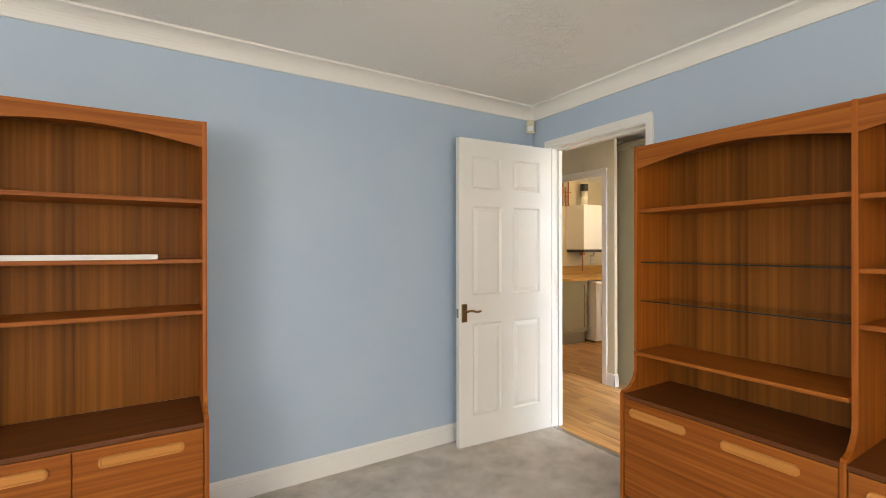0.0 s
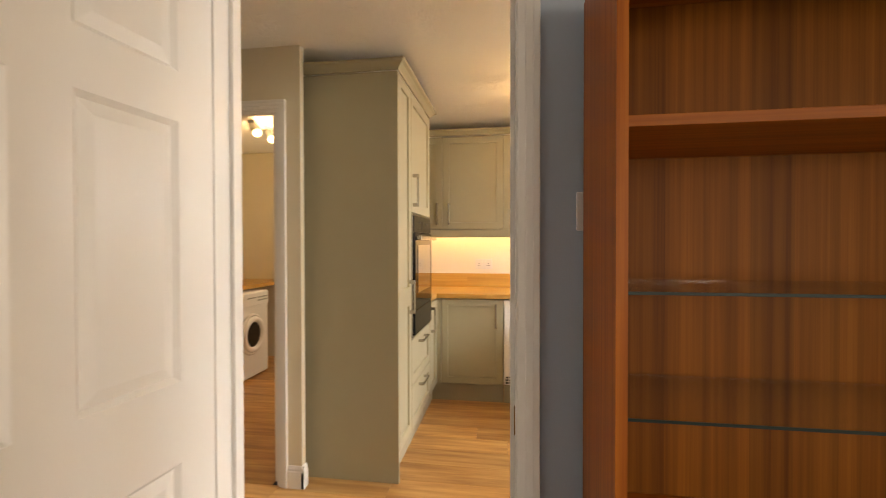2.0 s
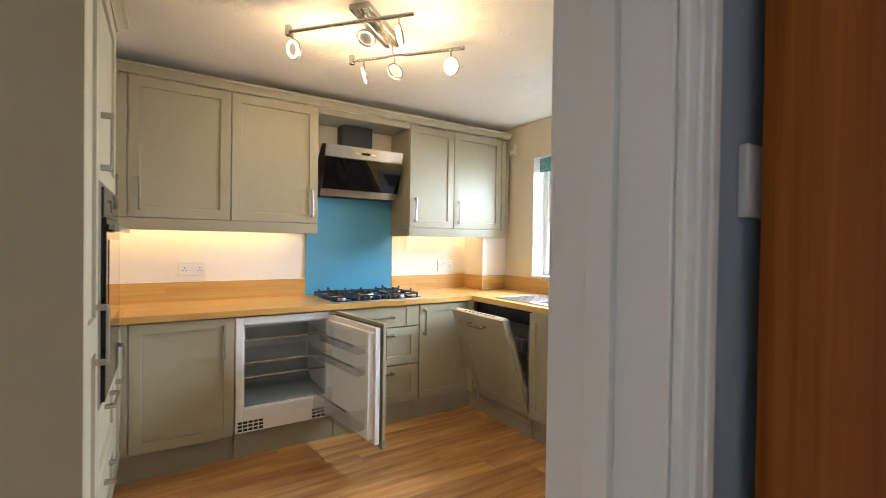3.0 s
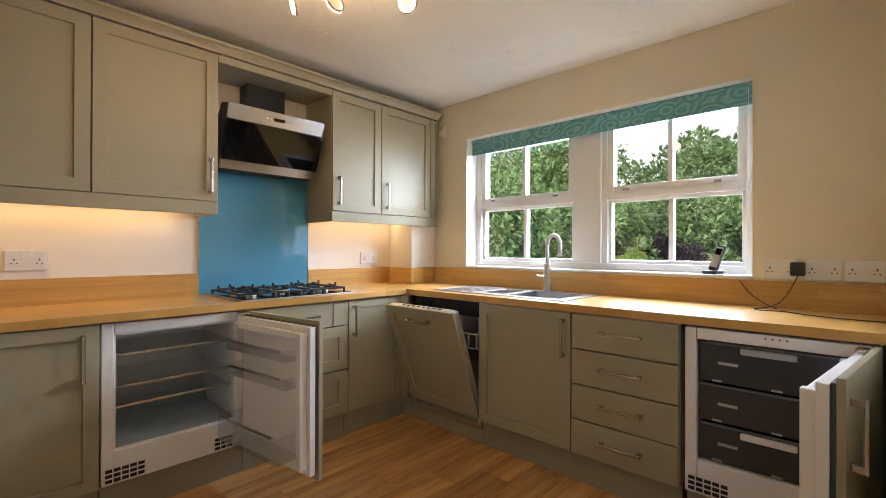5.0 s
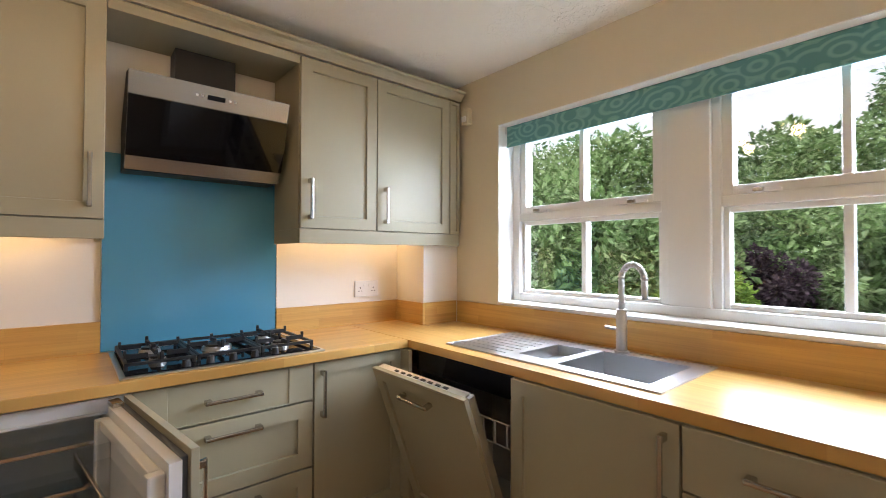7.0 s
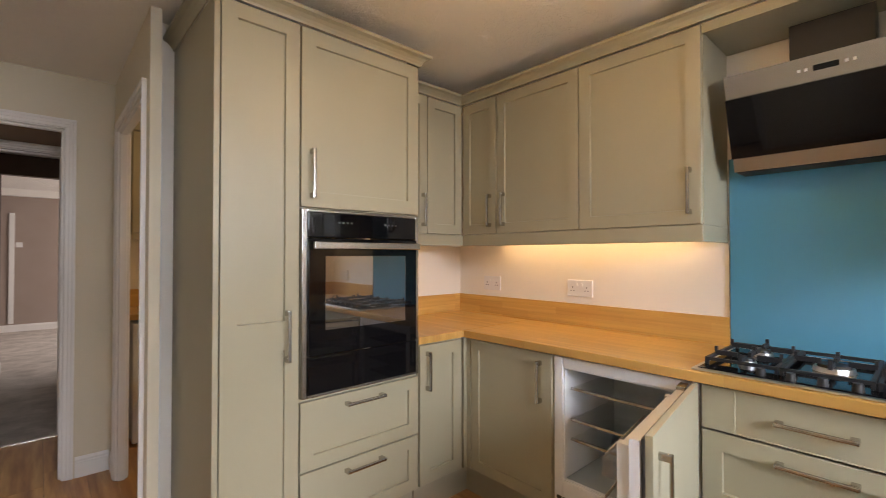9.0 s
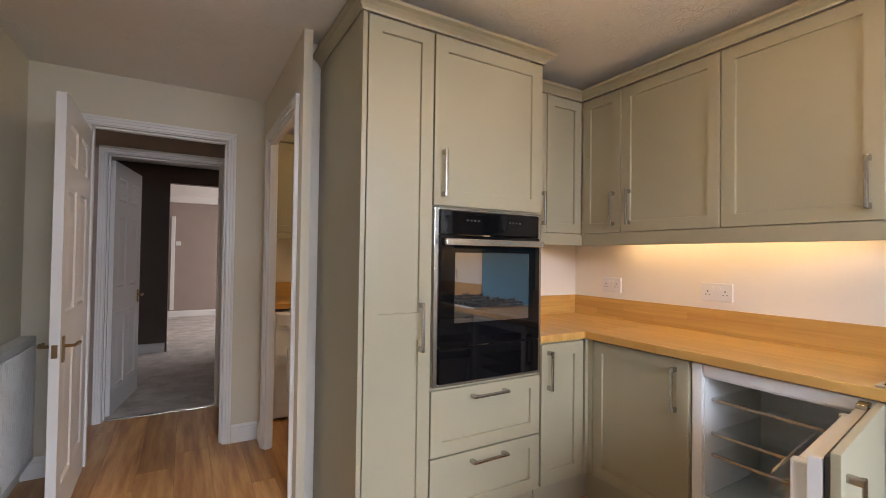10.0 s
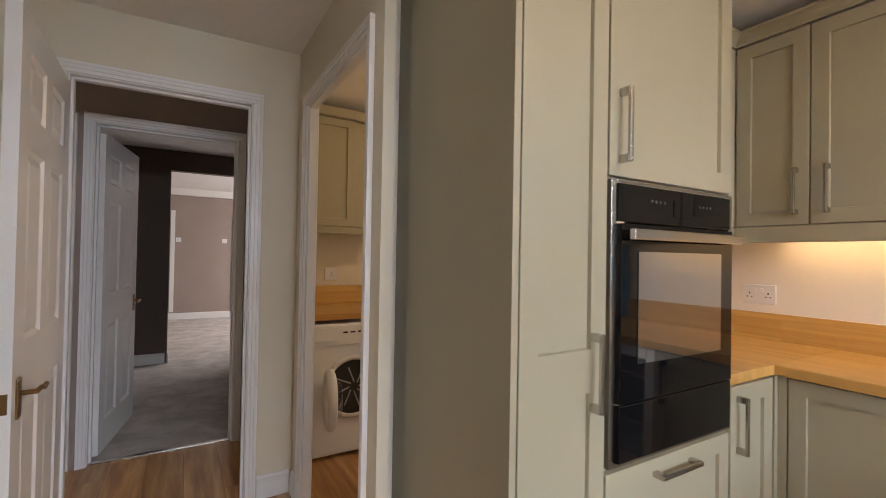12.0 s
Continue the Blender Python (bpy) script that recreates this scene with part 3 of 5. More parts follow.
# ---- window ----
win = thing("window_1", "white painted timber window with two by two panes in each half", "window", kind="structure")
part("reveal", boxes([(WX0 - 0.001, WX0 + 0.004, -0.74, -0.603, WZ0, WZ1), (WX1 - 0.004, WX1 + 0.001, -0.74, -0.603, WZ0, WZ1), (WX0, WX1, -0.74, -0.603, WZ1 - 0.004, WZ1 + 0.001)]), WHITE, win)
part("window_sill", boxes([(WX0, WX1, -0.78, -0.59, WZ0 - 0.002, WZ0 + 0.018)], 0.004), WHITE, win)
WB = WZ0 + 0.018
part("window_frame", boxes([(WX0, WX0 + 0.05, -0.83, -0.73, WB, WZ1), (WX1 - 0.05, WX1, -0.83, -0.73, WB, WZ1), (WX0 + 0.05, WX1 - 0.05, -0.83, -0.73, WB, WB + 0.045), (WX0 + 0.05, WX1 - 0.05, -0.83, -0.73, WZ1 - 0.06, WZ1),
    (4.46, 4.63, -0.82, -0.715, WB + 0.045, WZ1 - 0.06), (4.425, 4.46, -0.83, -0.735, WB + 0.045, WZ1 - 0.06), (4.63, 4.665, -0.83, -0.735, WB + 0.045, WZ1 - 0.06)], 0.004), WHITE, win)
for xa, xb in ((WX0 + 0.05, 4.425), (4.665, WX1 - 0.05)):
    xm, zt = (xa + xb) / 2, 1.545
    zb0, zb1 = WB + 0.045, WZ1 - 0.06
    part("transom", boxes([(xa, xb, -0.82, -0.735, zt - 0.022, zt + 0.022)], 0.004), WHITE, win)
    for z0, z1, y0, y1, st in ((zb0, zt - 0.022, -0.81, -0.76, 0.022), (zt + 0.022, zb1, -0.80, -0.742, 0.04)):
        part("sash", boxes([(xa, xa + st, y0, y1, z0, z1), (xb - st, xb, y0, y1, z0, z1), (xa + st, xb - st, y0, y1, z0, z0 + st), (xa + st, xb - st, y0, y1, z1 - st, z1), (xm - 0.014, xm + 0.014, y0, y1, z0 + st, z1 - st)], 0.004), WHITE, win)
        for p0, p1 in ((xa + st, xm - 0.014), (xm + 0.014, xb - st)):
            g = part("pane", boxes([(p0, p1, (y0 + y1) / 2 - 0.002, (y0 + y1) / 2 + 0.002, z0 + st, z1 - st)]), PANE, win)
            g.visible_shadow = False
    for hx in (xa + 0.13, xb - 0.13):
        part("stay", boxes([(hx - 0.07, hx + 0.07, -0.742, -0.728, zt + 0.023, zt + 0.037)], 0.002), SOCKET, win, "white window stay")
        part("stay_pin", boxes([(hx - 0.018, hx + 0.018, -0.7275, -0.712, zt + 0.026, zt + 0.042)], 0.003), CHROME, win, "worn metal stay pin")

# windows out of view; the hall one is added round its fill lamp
for wname, m, w, h in (("study_window", pose(-2.05, -0.5, 0.8, 0, 0, 90), 1.5, 1.3), ("study_window", pose(0.95, -2.05, 0.8), 1.5, 1.3), ("living_window", pose(7.05, 9.3, 0.8, 0, 0, 90), 1.6, 1.3), ("added_hall_window", pose(1.45, 4.52, 1.0, 0, 0, 90), 0.54, 1.0)):
    t = thing(wname, "unseen white framed window letting in daylight", "window", m, kind="structure")
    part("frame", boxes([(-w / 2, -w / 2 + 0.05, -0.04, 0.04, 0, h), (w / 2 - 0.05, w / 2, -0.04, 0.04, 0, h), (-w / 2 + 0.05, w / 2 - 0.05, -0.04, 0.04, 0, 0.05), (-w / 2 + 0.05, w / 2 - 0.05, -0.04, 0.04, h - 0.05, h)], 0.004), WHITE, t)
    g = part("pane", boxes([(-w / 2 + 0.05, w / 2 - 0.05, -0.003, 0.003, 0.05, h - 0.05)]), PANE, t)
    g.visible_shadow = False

blind = thing("roller_blind", "teal patterned roller blind, mostly rolled up", "blind", pose(4.57, -0.665, 1.915))
part("fabric", boxes([(-0.945, 0.945, -0.001, 0.001, 0.05, 0.15)]), BLIND, blind)
bm = bmesh.new()
tube(bm, (-0.945, -0.02, 0.15), (0.945, -0.02, 0.15), 0.022, 18)
part("roll", bm, BLIND, blind)
part("bottom_bar", boxes([(-0.945, 0.945, -0.004, 0.004, 0.04, 0.054)], 0.003), BLIND, blind)
part("bracket", boxes([(-0.953, -0.947, -0.045, 0.01, 0.12, 0.178)], 0.002), SOCKET, blind)
part("bracket", boxes([(0.947, 0.953, -0.045, 0.01, 0.12, 0.178)], 0.002), SOCKET, blind)
bm = bmesh.new()
tube(bm, (-0.93, 0.012, -0.35), (-0.93, 0.012, 0.13), 0.0018, 6)
part("chain", bm, SOCKET, blind)


# ---- kitchen cabinets ----
def bar_handle(owner, x, z, length, upright=True, y=0.0):
    bm = bmesh.new()
    h = length / 2
    if upright:
        box(bm, x - 0.0065, x + 0.0065, y - 0.038, y - 0.027, z - h, z + h, bevel=0.0035)
        for k in (-1, 1):
            box(bm, x - 0.008, x + 0.008, y - 0.034, y, z + k * (h - 0.011) - 0.011, z + k * (h - 0.011) + 0.011, bevel=0.003)
    else:
        box(bm, x - h, x + h, y - 0.038, y - 0.027, z - 0.0065, z + 0.0065, bevel=0.0035)
        for k in (-1, 1):
            box(bm, x + k * (h - 0.011) - 0.011, x + k * (h - 0.011) + 0.011, y - 0.034, y, z - 0.008, z + 0.008, bevel=0.003)
    part("handle", bm, CHROME, owner, "brushed steel bar handle")


def shaker(name, owner, x0, x1, z0, z1, frame_w=0.075, split=None, open_ends=False, flat=False, m=None):
    """Framed front with a sunk flat panel; its face at y = 0, 20 mm thick."""
    bm = bmesh.new()
    g = 0.0028
    x0, x1, z0, z1 = x0 + g, x1 - g, z0 + g, z1 - g
    box(bm, x0, x1, 0, 0.02, z0, z1)
    bmesh.ops.bevel(bm, geom=list(bm.edges), offset=0.0015, segments=1, affect="EDGES")
    if not flat:
        fw = min(frame_w, (x1 - x0) * 0.3, (z1 - z0) * 0.32)
        if split:
            bmesh.ops.bisect_plane(bm, geom=bm.verts[:] + bm.edges[:] + bm.faces[:], plane_co=(0, 0, split), plane_no=(0, 0, 1))
        if open_ends:
            for x in (x0 + frame_w, x1 - frame_w):
                bmesh.ops.bisect_plane(bm, geom=bm.verts[:] + bm.edges[:] + bm.faces[:], plane_co=(x, 0, 0), plane_no=(1, 0, 0))
        bm.normal_update()
        fronts = [f for f in bm.faces if f.normal.y < -0.99 and f.calc_area() > 0.25 * (x1 - x0) * (z1 - z0)]
        if open_ends:
            fronts = [f for f in fronts if abs(f.calc_center_median().x - (x0 + x1) / 2) < 0.05]
        for f in fronts:
            bmesh.ops.inset_individual(bm, faces=[f], thickness=0.001 if open_ends else fw)
            bmesh.ops.inset_individual(bm, faces=[f], thickness=0.003, depth=-0.005 if open_ends else -0.011)
    return part(name, bm, SAGE, owner, m=m)


EAST, NORTH, SOUTH = -90, 0, 180
BZ0, BZ1 = 0.157, 0.868


def base_unit(name, label, m, w, depth=0.56, plinth=True):
    t = thing(name, label, "cabinet", m, "kitchen base units")
    part("body", boxes([(0.0, 0.018, 0.021, depth, BZ0, BZ1), (w - 0.018, w, 0.021, depth, BZ0, BZ1), (0.018, w - 0.018, 0.021, depth, BZ0, BZ0 + 0.018), (0.018, w - 0.018, depth - 0.02, depth, BZ0 + 0.018, BZ1), (0.018, w - 0.018, 0.021, 0.09, BZ1 - 0.018, BZ1)]), SAGE, t)
    if plinth:
        part("plinth", boxes([(0.0, w, 0.05, 0.066, 0.0, BZ0)]), SAGE_DARK, t)
    return t


FX, FY, NY = 5.57, 0.03, 2.30
# east run
t = base_unit("base_cabinet", "sage green shaker base cabinet under the worktop", pose(FX, 2.268, 0, 0, 0, EAST), 0.518)
dr = shaker("door", t, 0, 0.518, BZ0, BZ1)
bar_handle(dr, 0.458, 0.73, 0.197)
t = base_unit("drawer_unit", "sage green three-drawer unit under the hob", pose(FX, 1.128, 0, 0, 0, EAST), 0.632)
for z0, z1, hz in ((0.712, BZ1, 0.79), (0.436, 0.71, 0.66), (BZ0, 0.434, 0.385)):
    dr = shaker("drawer_front", t, 0, 0.632, z0, z1, 0.1, open_ends=z0 > 0.7)
    bar_handle(dr, 0.316, hz, 0.2, False)
t = base_unit("base_cabinet", "sage green shaker base cabinet beside the dishwasher", pose(FX, 0.494, 0, 0, 0, EAST), 0.446)
dr = shaker("door", t, 0, 0.446, BZ0, BZ1, 0.07)
bar_handle(dr, 0.035, 0.735, 0.197)
# north run, in the corner
t = base_unit("base_cabinet", "narrow sage green corner cabinet beside the oven", pose(5.237, NY, 0, 0, 0, NORTH), 0.3)
dr = shaker("door", t, 0, 0.3, BZ0, BZ1, 0.09)
bar_handle(dr, 0.045, 0.736, 0.197)
cp = thing("corner_post", "sage green corner filler between base units", "filler", pose(5.55, 2.30, 0))
part("post", boxes([(0.0, 0.03, 0.0, 0.02, BZ0, BZ1), (0.021, 0.041, -0.03, -0.001, BZ0, BZ1)]), SAGE, cp)
part("plinth", boxes([(-0.013, 0.07, 0.05, 0.066, 0, BZ0), (0.07, 0.086, -0.032, 0.066, 0, BZ0)]), SAGE_DARK, cp)
cp = thing("corner_post", "sage green corner filler between base units", "filler", pose(5.55, 0.03, 0))
part("post", boxes([(-0.045, 0.02, 0.0, 0.018, BZ0, BZ1), (0.021, 0.04, 0.0, 0.016, BZ0, BZ1)]), SAGE, cp)
part("plinth", boxes([(-0.055, 0.07, -0.066, -0.05, 0, BZ0), (0.07, 0.086, -0.066, 0.018, 0, BZ0)]), SAGE_DARK, cp)
# window run
t = base_unit("sink_cabinet", "sage green shaker cabinet below the sink", pose(4.89, FY, 0, 0, 0, SOUTH), 0.6)
dr = shaker("door", t, 0, 0.6, BZ0, BZ1)
bar_handle(dr, 0.56, 0.737, 0.197)
t = base_unit("drawer_unit", "sage green unit of four plain drawers", pose(4.288, FY, 0, 0, 0, SOUTH), 0.503)
for k in range(4):
    z1 = BZ1 - k * 0.1778
    dr = shaker("drawer_front", t, 0, 0.503, z1 - 0.1768, z1, flat=True)
    bar_handle(dr, 0.252, z1 - 0.082, 0.2, False)

# dishwasher with its door ajar
t = thing("dishwasher", "built-in dishwasher with its sage green door ajar", "dishwasher", pose(5.495, FY, 0, 0, 0, SOUTH))
part("tub", boxes([(0.0, 0.02, 0.03, 0.55, 0.1, BZ1), (0.58, 0.6, 0.03, 0.55, 0.1, BZ1), (0.02, 0.58, 0.53, 0.55, 0.1, BZ1), (0.02, 0.58, 0.03, 0.55, BZ1 - 0.03, BZ1), (0.02, 0.58, 0.03, 0.55, 0.1, 0.13)]), STEEL, t)
part("control_strip", boxes([(0.0, 0.6, 0.022, 0.03, 0.775, BZ1)], 0.002), BLACK, t)
rb = bmesh.new()
for i in range(9):
    tube(rb, (0.05 + i * 0.062, 0.05, 0.57), (0.05 + i * 0.062, 0.05, 0.66), 0.003, 6)
for z in (0.57, 0.66):
    tube(rb, (0.03, 0.05, z), (0.57, 0.05, z), 0.003, 6)
part("rack", rb, SOCKET, t)
hinge = Matrix.Translation((0, 0.0, 0.2)) @ pose(0, 0, 0, 20) @ Matrix.Translation((0, 0, -0.2))
dd = shaker("door", t, 0, 0.6, BZ0, BZ1, m=hinge)
part("inner_door", boxes([(0.006, 0.594, 0.0215, 0.055, 0.21, BZ1 - 0.012)], 0.004), STEEL, dd)
part("control_edge", boxes([(0.02, 0.58, 0.0, 0.05, BZ1 - 0.0115, BZ1 - 0.005)], 0.002), STEEL, dd)
for i in range(8):
    part("button", boxes([(0.14 + i * 0.045, 0.165 + i * 0.045, 0.026, 0.036, BZ1 - 0.0049, BZ1 - 0.002)]), RUBBER, dd)
bar_handle(dd, 0.3, 0.79, 0.19, False)
part("plinth", boxes([(0, 0.6, 0.05, 0.066, 0, 0.15)]), SAGE_DARK, t)


def cold_unit(name, label, m, w=0.6):
    """White built-in fridge or freezer shell, open at the front."""
    t = thing(name, label, name.split("_")[-1], m)
    s = 0.045
    part("shell", boxes([(0, s, 0.012, 0.55, 0.16, 0.862), (w - s, w, 0.012, 0.55, 0.16, 0.862), (s, w - s, 0.012, 0.55, 0.815, 0.862), (s, w - s, 0.012, 0.55, 0.16, 0.305), (s, w - s, 0.5, 0.55, 0.305, 0.815)], 0.006), WHITEGOODS, t)
    for x0, x1 in ((0.015, 0.19), (0.46, 0.57)):
        for r in range(3):
            for c in range(int((x1 - x0) / 0.03)):
                part("vent_slot", boxes([(x0 + c * 0.03, x0 + c * 0.03 + 0.024, 0.0095, 0.0125, 0.172 + r * 0.022, 0.186 + r * 0.022)]), RUBBER, t)
    part("plinth", boxes([(0, w, 0.05, 0.066, 0, 0.155)]), SAGE_DARK, t)
    return t


def turned(rows):
    return [(x0, x1, -y1, -y0, z0, z1) for x0, x1, y0, y1, z0, z1 in rows]


GASKET = material("grey_gasket", (0.1, 0.115, 0.14), 0.6)


def cold_door(t, m, w, handle_x):
    """Door hung on its right side: hinge at the origin, leaf along +x, the lined inside towards -y."""
    d = part("door", boxes(turned([(0.003, w - 0.003, 0, 0.019, BZ0, BZ1)]), 0.0015), SAGE, t, "sage green door panel", m=m)
    part("gasket", boxes(turned([(0.02, w - 0.02, 0.0195, 0.034, 0.2, 0.85)]), 0.003), GASKET, d)
    part("inner_door", boxes(turned([(0.012, w - 0.012, 0.034, 0.062, 0.19, 0.845), (0.06, w - 0.06, 0.0615, 0.063, 0.22, 0.79)]), 0.001), WHITEGOODS, d)
    for r0 in (0.03, w - 0.06):
        part("side_rib", boxes(turned([(r0, r0 + 0.03, 0.0625, 0.1, 0.22, 0.82)]), 0.005), WHITEGOODS, d)
    part("top_rib", boxes(turned([(0.0605, w - 0.0605, 0.0635, 0.09, 0.79, 0.82)]), 0.004), WHITEGOODS, d)
    part("hinge", boxes(turned([(-0.004, 0.06, 0.03, 0.06, 0.848, 0.862)]), 0.003), CHROME, d)
    x, h, z = handle_x, 0.095, 0.72
    part("handle", boxes([(x - 0.005, x + 0.005, 0.026, 0.036, z - h, z + h)] + [(x - 0.007, x + 0.007, 0, 0.034, z + k * (h - 0.012) - 0.01, z + k * (h - 0.012) + 0.01) for k in (-1, 1)], 0.003), CHROME, d, "brushed steel bar handle")
    return d


fr = cold_unit("built_in_fridge", "white built-in fridge standing open with glass shelves", pose(FX, 1.745, 0, 0, 0, EAST), 0.612)
part("liner", boxes([(0.046, 0.052, 0.02, 0.495, 0.306, 0.814), (0.56, 0.566, 0.02, 0.495, 0.306, 0.814), (0.052, 0.56, 0.49, 0.499, 0.306, 0.814), (0.052, 0.56, 0.02, 0.49, 0.306, 0.312), (0.052, 0.56, 0.02, 0.49, 0.808, 0.814)]), FRIDGE_IN, fr)
for z in (0.708, 0.566, 0.477):
    g = part("glass_shelf", boxes([(0.056, 0.556, 0.07, 0.486, z, z + 0.005)]), SHELFGLASS, fr)
    part("shelf_trim", boxes([(0.056, 0.556, 0.06, 0.072, z - 0.003, z + 0.009)], 0.002), CHROME, g)
bm = bmesh.new()
floor_arc = [(0.499, 0.306), (0.499, 0.43)] + [(0.36 + 0.13 * math.cos(a), 0.445 - 0.13 * math.sin(a)) for a in [k * math.pi / 16 for k in range(9)]] + [(0.03, 0.3125), (0.03, 0.306)]
prism(bm, floor_arc, 0.0525, 0.5595, lambda u, v, k: (k, u, v))
# liner floor: its blue-grey has the shade inside the fridge mixed in
part("moulded_floor", bm, material("shaded_liner_grey", (0.34, 0.4, 0.44), 0.35), fr, "smooth moulded fridge floor")
# the leaf hangs at the far side and swings out past square
fd = cold_door(fr, pose(0.614, -0.012, 0, 0, 0, -82), 0.6, 0.545)
for z, hgt, dp in ((0.7, 0.05, 0.09), (0.58, 0.05, 0.09), (0.27, 0.12, 0.13)):
    rk = part("door_rack", boxes(turned([(0.062, 0.538, 0.062 + dp - 0.004, 0.062 + dp, z, z + hgt), (0.062, 0.066, 0.062, 0.062 + dp - 0.004, z, z + hgt), (0.534, 0.538, 0.062, 0.062 + dp - 0.004, z, z + hgt), (0.066, 0.534, 0.062, 0.062 + dp - 0.004, z, z + 0.004)])), TRAY, fd, "clear plastic door rack")
    part("rack_trim", boxes(turned([(0.1, 0.5, 0.062 + dp, 0.066 + dp, z + hgt - 0.012, z + hgt)]), 0.002), CHROME, rk)

fz = cold_unit("built_in_freezer", "white built-in freezer standing open with smoked drawers", pose(3.765, FY, 0, 0, 0, SOUTH), 0.6)
SMOKE = material("smoked_plastic", (0.045, 0.046, 0.052), 0.25)
for z0, z1 in ((0.64, 0.805), (0.475, 0.63), (0.31, 0.465)):
    dz = part("drawer", boxes([(0.05, 0.55, 0.03, 0.45, z0, z1)], 0.006), SMOKE, fz, "smoked plastic freezer drawer")
    if z1 > 0.7 or z1 < 0.5:
        part("grip", boxes([(0.2, 0.38, 0.012, 0.03, z1 - 0.034, z1 - 0.008)], 0.006), GREYPLASTIC if z1 > 0.5 else SOCKET, dz)
    part("rail", boxes([(0.05, 0.55, 0.022, 0.0305, z1 - 0.006, z1 + 0.004)], 0.002), GASKET, dz)
    for fx in (0.1, 0.3, 0.46):
        part("catch", boxes([(fx, fx + 0.035, 0.0255, 0.0305, z0 + 0.004, z0 + 0.012)], 0.001), GREYPLASTIC, dz)
    part("marking", boxes([(0.12, 0.19, 0.0285, 0.0299, (z0 + z1) / 2 - 0.006, (z0 + z1) / 2 + 0.006)]), GREYPLASTIC, dz)
part("control_dots", boxes([(0.28 + i * 0.022, 0.286 + i * 0.022, 0.0105, 0.0125, 0.845, 0.851) for i in range(4)]), RUBBER, fz)
zd = cold_door(fz, pose(0.604, -0.012, 0, 0, 0, -98), 0.59, 0.54)

# worktop and upstands
WT0, WT1 = 0.872, 0.91
SX0, SX1, SY0, SY1 = 4.375, 5.355, -0.525, -0.055
wt = thing("worktop", "maple block worktop running round the corner", "worktop", pose(0, 0, 0))
part("east_length", boxes([(5.55, 6.14, 0.02, 2.302, WT0, WT1)], 0.004), MAPLE_Y, wt)
part("corner_length", boxes([(5.235, 6.14, 2.3025, 2.925, WT0, WT1)], 0.004), MAPLE_Y, wt)
bm = bmesh.new()
outer = [(3.122, -0.58), (6.14, -0.58), (6.14, 0.0195), (3.122, 0.0195)]
inner = [(SX0 + 0.02, SY0 + 0.02), (SX1 - 0.02, SY0 + 0.02), (SX1 - 0.02, SY1 - 0.02), (SX0 + 0.02, SY1 - 0.02)]
ot, it, ob_, ib = ([bm.verts.new((*p, z)) for p in ring_] for z, ring_ in ((WT1, outer), (WT1, inner), (WT0, outer), (WT0, inner)))
for i in range(4):
    j = (i + 1) % 4
    bm.faces.new((ot[i], ot[j], it[j], it[i]))
    bm.faces.new((ob_[j], ob_[i], ib[i], ib[j]))
    bm.faces.new((ob_[i], ob_[j], ot[j], ot[i]))
    bm.faces.new((it[i], it[j], ib[j], ib[i]))
part("window_length", bm, MAPLE_X, wt)
up = thing("upstand", "maple upstand along the back of the worktop", "upstand", pose(0, 0, 0))
part("board", boxes([(6.14, 6.158, 1.185, 2.944, 0.872, 1.04), (6.14, 6.158, -0.33, 0.45, 0.872, 1.04)], 0.002), MAPLE_UP_Y, up)
part("board", boxes([(5.237, 6.139, 2.926, 2.944, 0.872, 1.04)], 0.002), MAPLE_UP_X, up)
part("board", boxes([(3.122, 5.86, -0.6, -0.581, 0.872, 1.04), (5.862, 6.139, -0.329, -0.312, 0.872, 1.04)], 0.002), MAPLE_UP_X, up)
part("board", boxes([(5.862, 5.879, -0.58, -0.331, 0.872, 1.04)], 0.002), MAPLE_UP_Y, up)

sg = thing("splashback", "teal glass splashback behind the hob", "splashback", pose(6.15, 0.82, 0.911))
part("sheet", boxes([(-0.002, 0.006, -0.368, 0.363, 0, 0.85)], 0.0015), TEALGLASS, sg)
for ey in (-0.3715, 0.3635):
    part("edge_trim", boxes([(-0.004, 0.006, ey, ey + 0.003, 0.0, 0.85)], 0.0005), CHROME, sg, "slim polished edge trim")

# sink
sk = thing("sink", "stainless steel sink with one and a half bowls and a drainer", "sink", pose(0, 0, WT1))
BOWLS = ((4.44, 4.79, -0.46, -0.12, 0.17), (4.835, 5.0, -0.43, -0.15, 0.12))
rim = bmesh.new()
for r in ((SX0, 4.44, SY0, SY1), (4.44, 4.79, SY0, -0.46), (4.44, 4.79, -0.12, SY1), (4.79, 4.835, SY0, SY1), (4.835, 5.0, SY0, -0.43), (4.835, 5.0, -0.15, SY1), (5.0, SX1, SY0, SY1)):
    box(rim, *r, 0.0005, 0.004)
for r in ((SX0, SX1, SY0, SY0 + 0.008), (SX0, SX1, SY1 - 0.008, SY1), (SX0, SX0 + 0.008, SY0 + 0.008, SY1 - 0.008), (SX1 - 0.008, SX1, SY0 + 0.008, SY1 - 0.008)):
    box(rim, *r, 0.004, 0.0065, bevel=0.001)
part("rim", rim, STEEL, sk)
for x0, x1, y0, y1, d in BOWLS:
    part("bowl", boxes([(x0 - 0.002, x0, y0, y1, -d, 0.0), (x1, x1 + 0.002, y0, y1, -d, 0.0), (x0, x1, y0 - 0.002, y0, -d, 0.0), (x0, x1, y1, y1 + 0.002, -d, 0.0), (x0, x1, y0, y1, -d - 0.002, -d)]), STEEL, sk)
    wb = bmesh.new()
    tube(wb, ((x0 + x1) / 2, (y0 + y1) / 2, -d), ((x0 + x1) / 2, (y0 + y1) / 2, -d + 0.003), 0.035, 20)
    part("waste", wb, CHROME, sk)
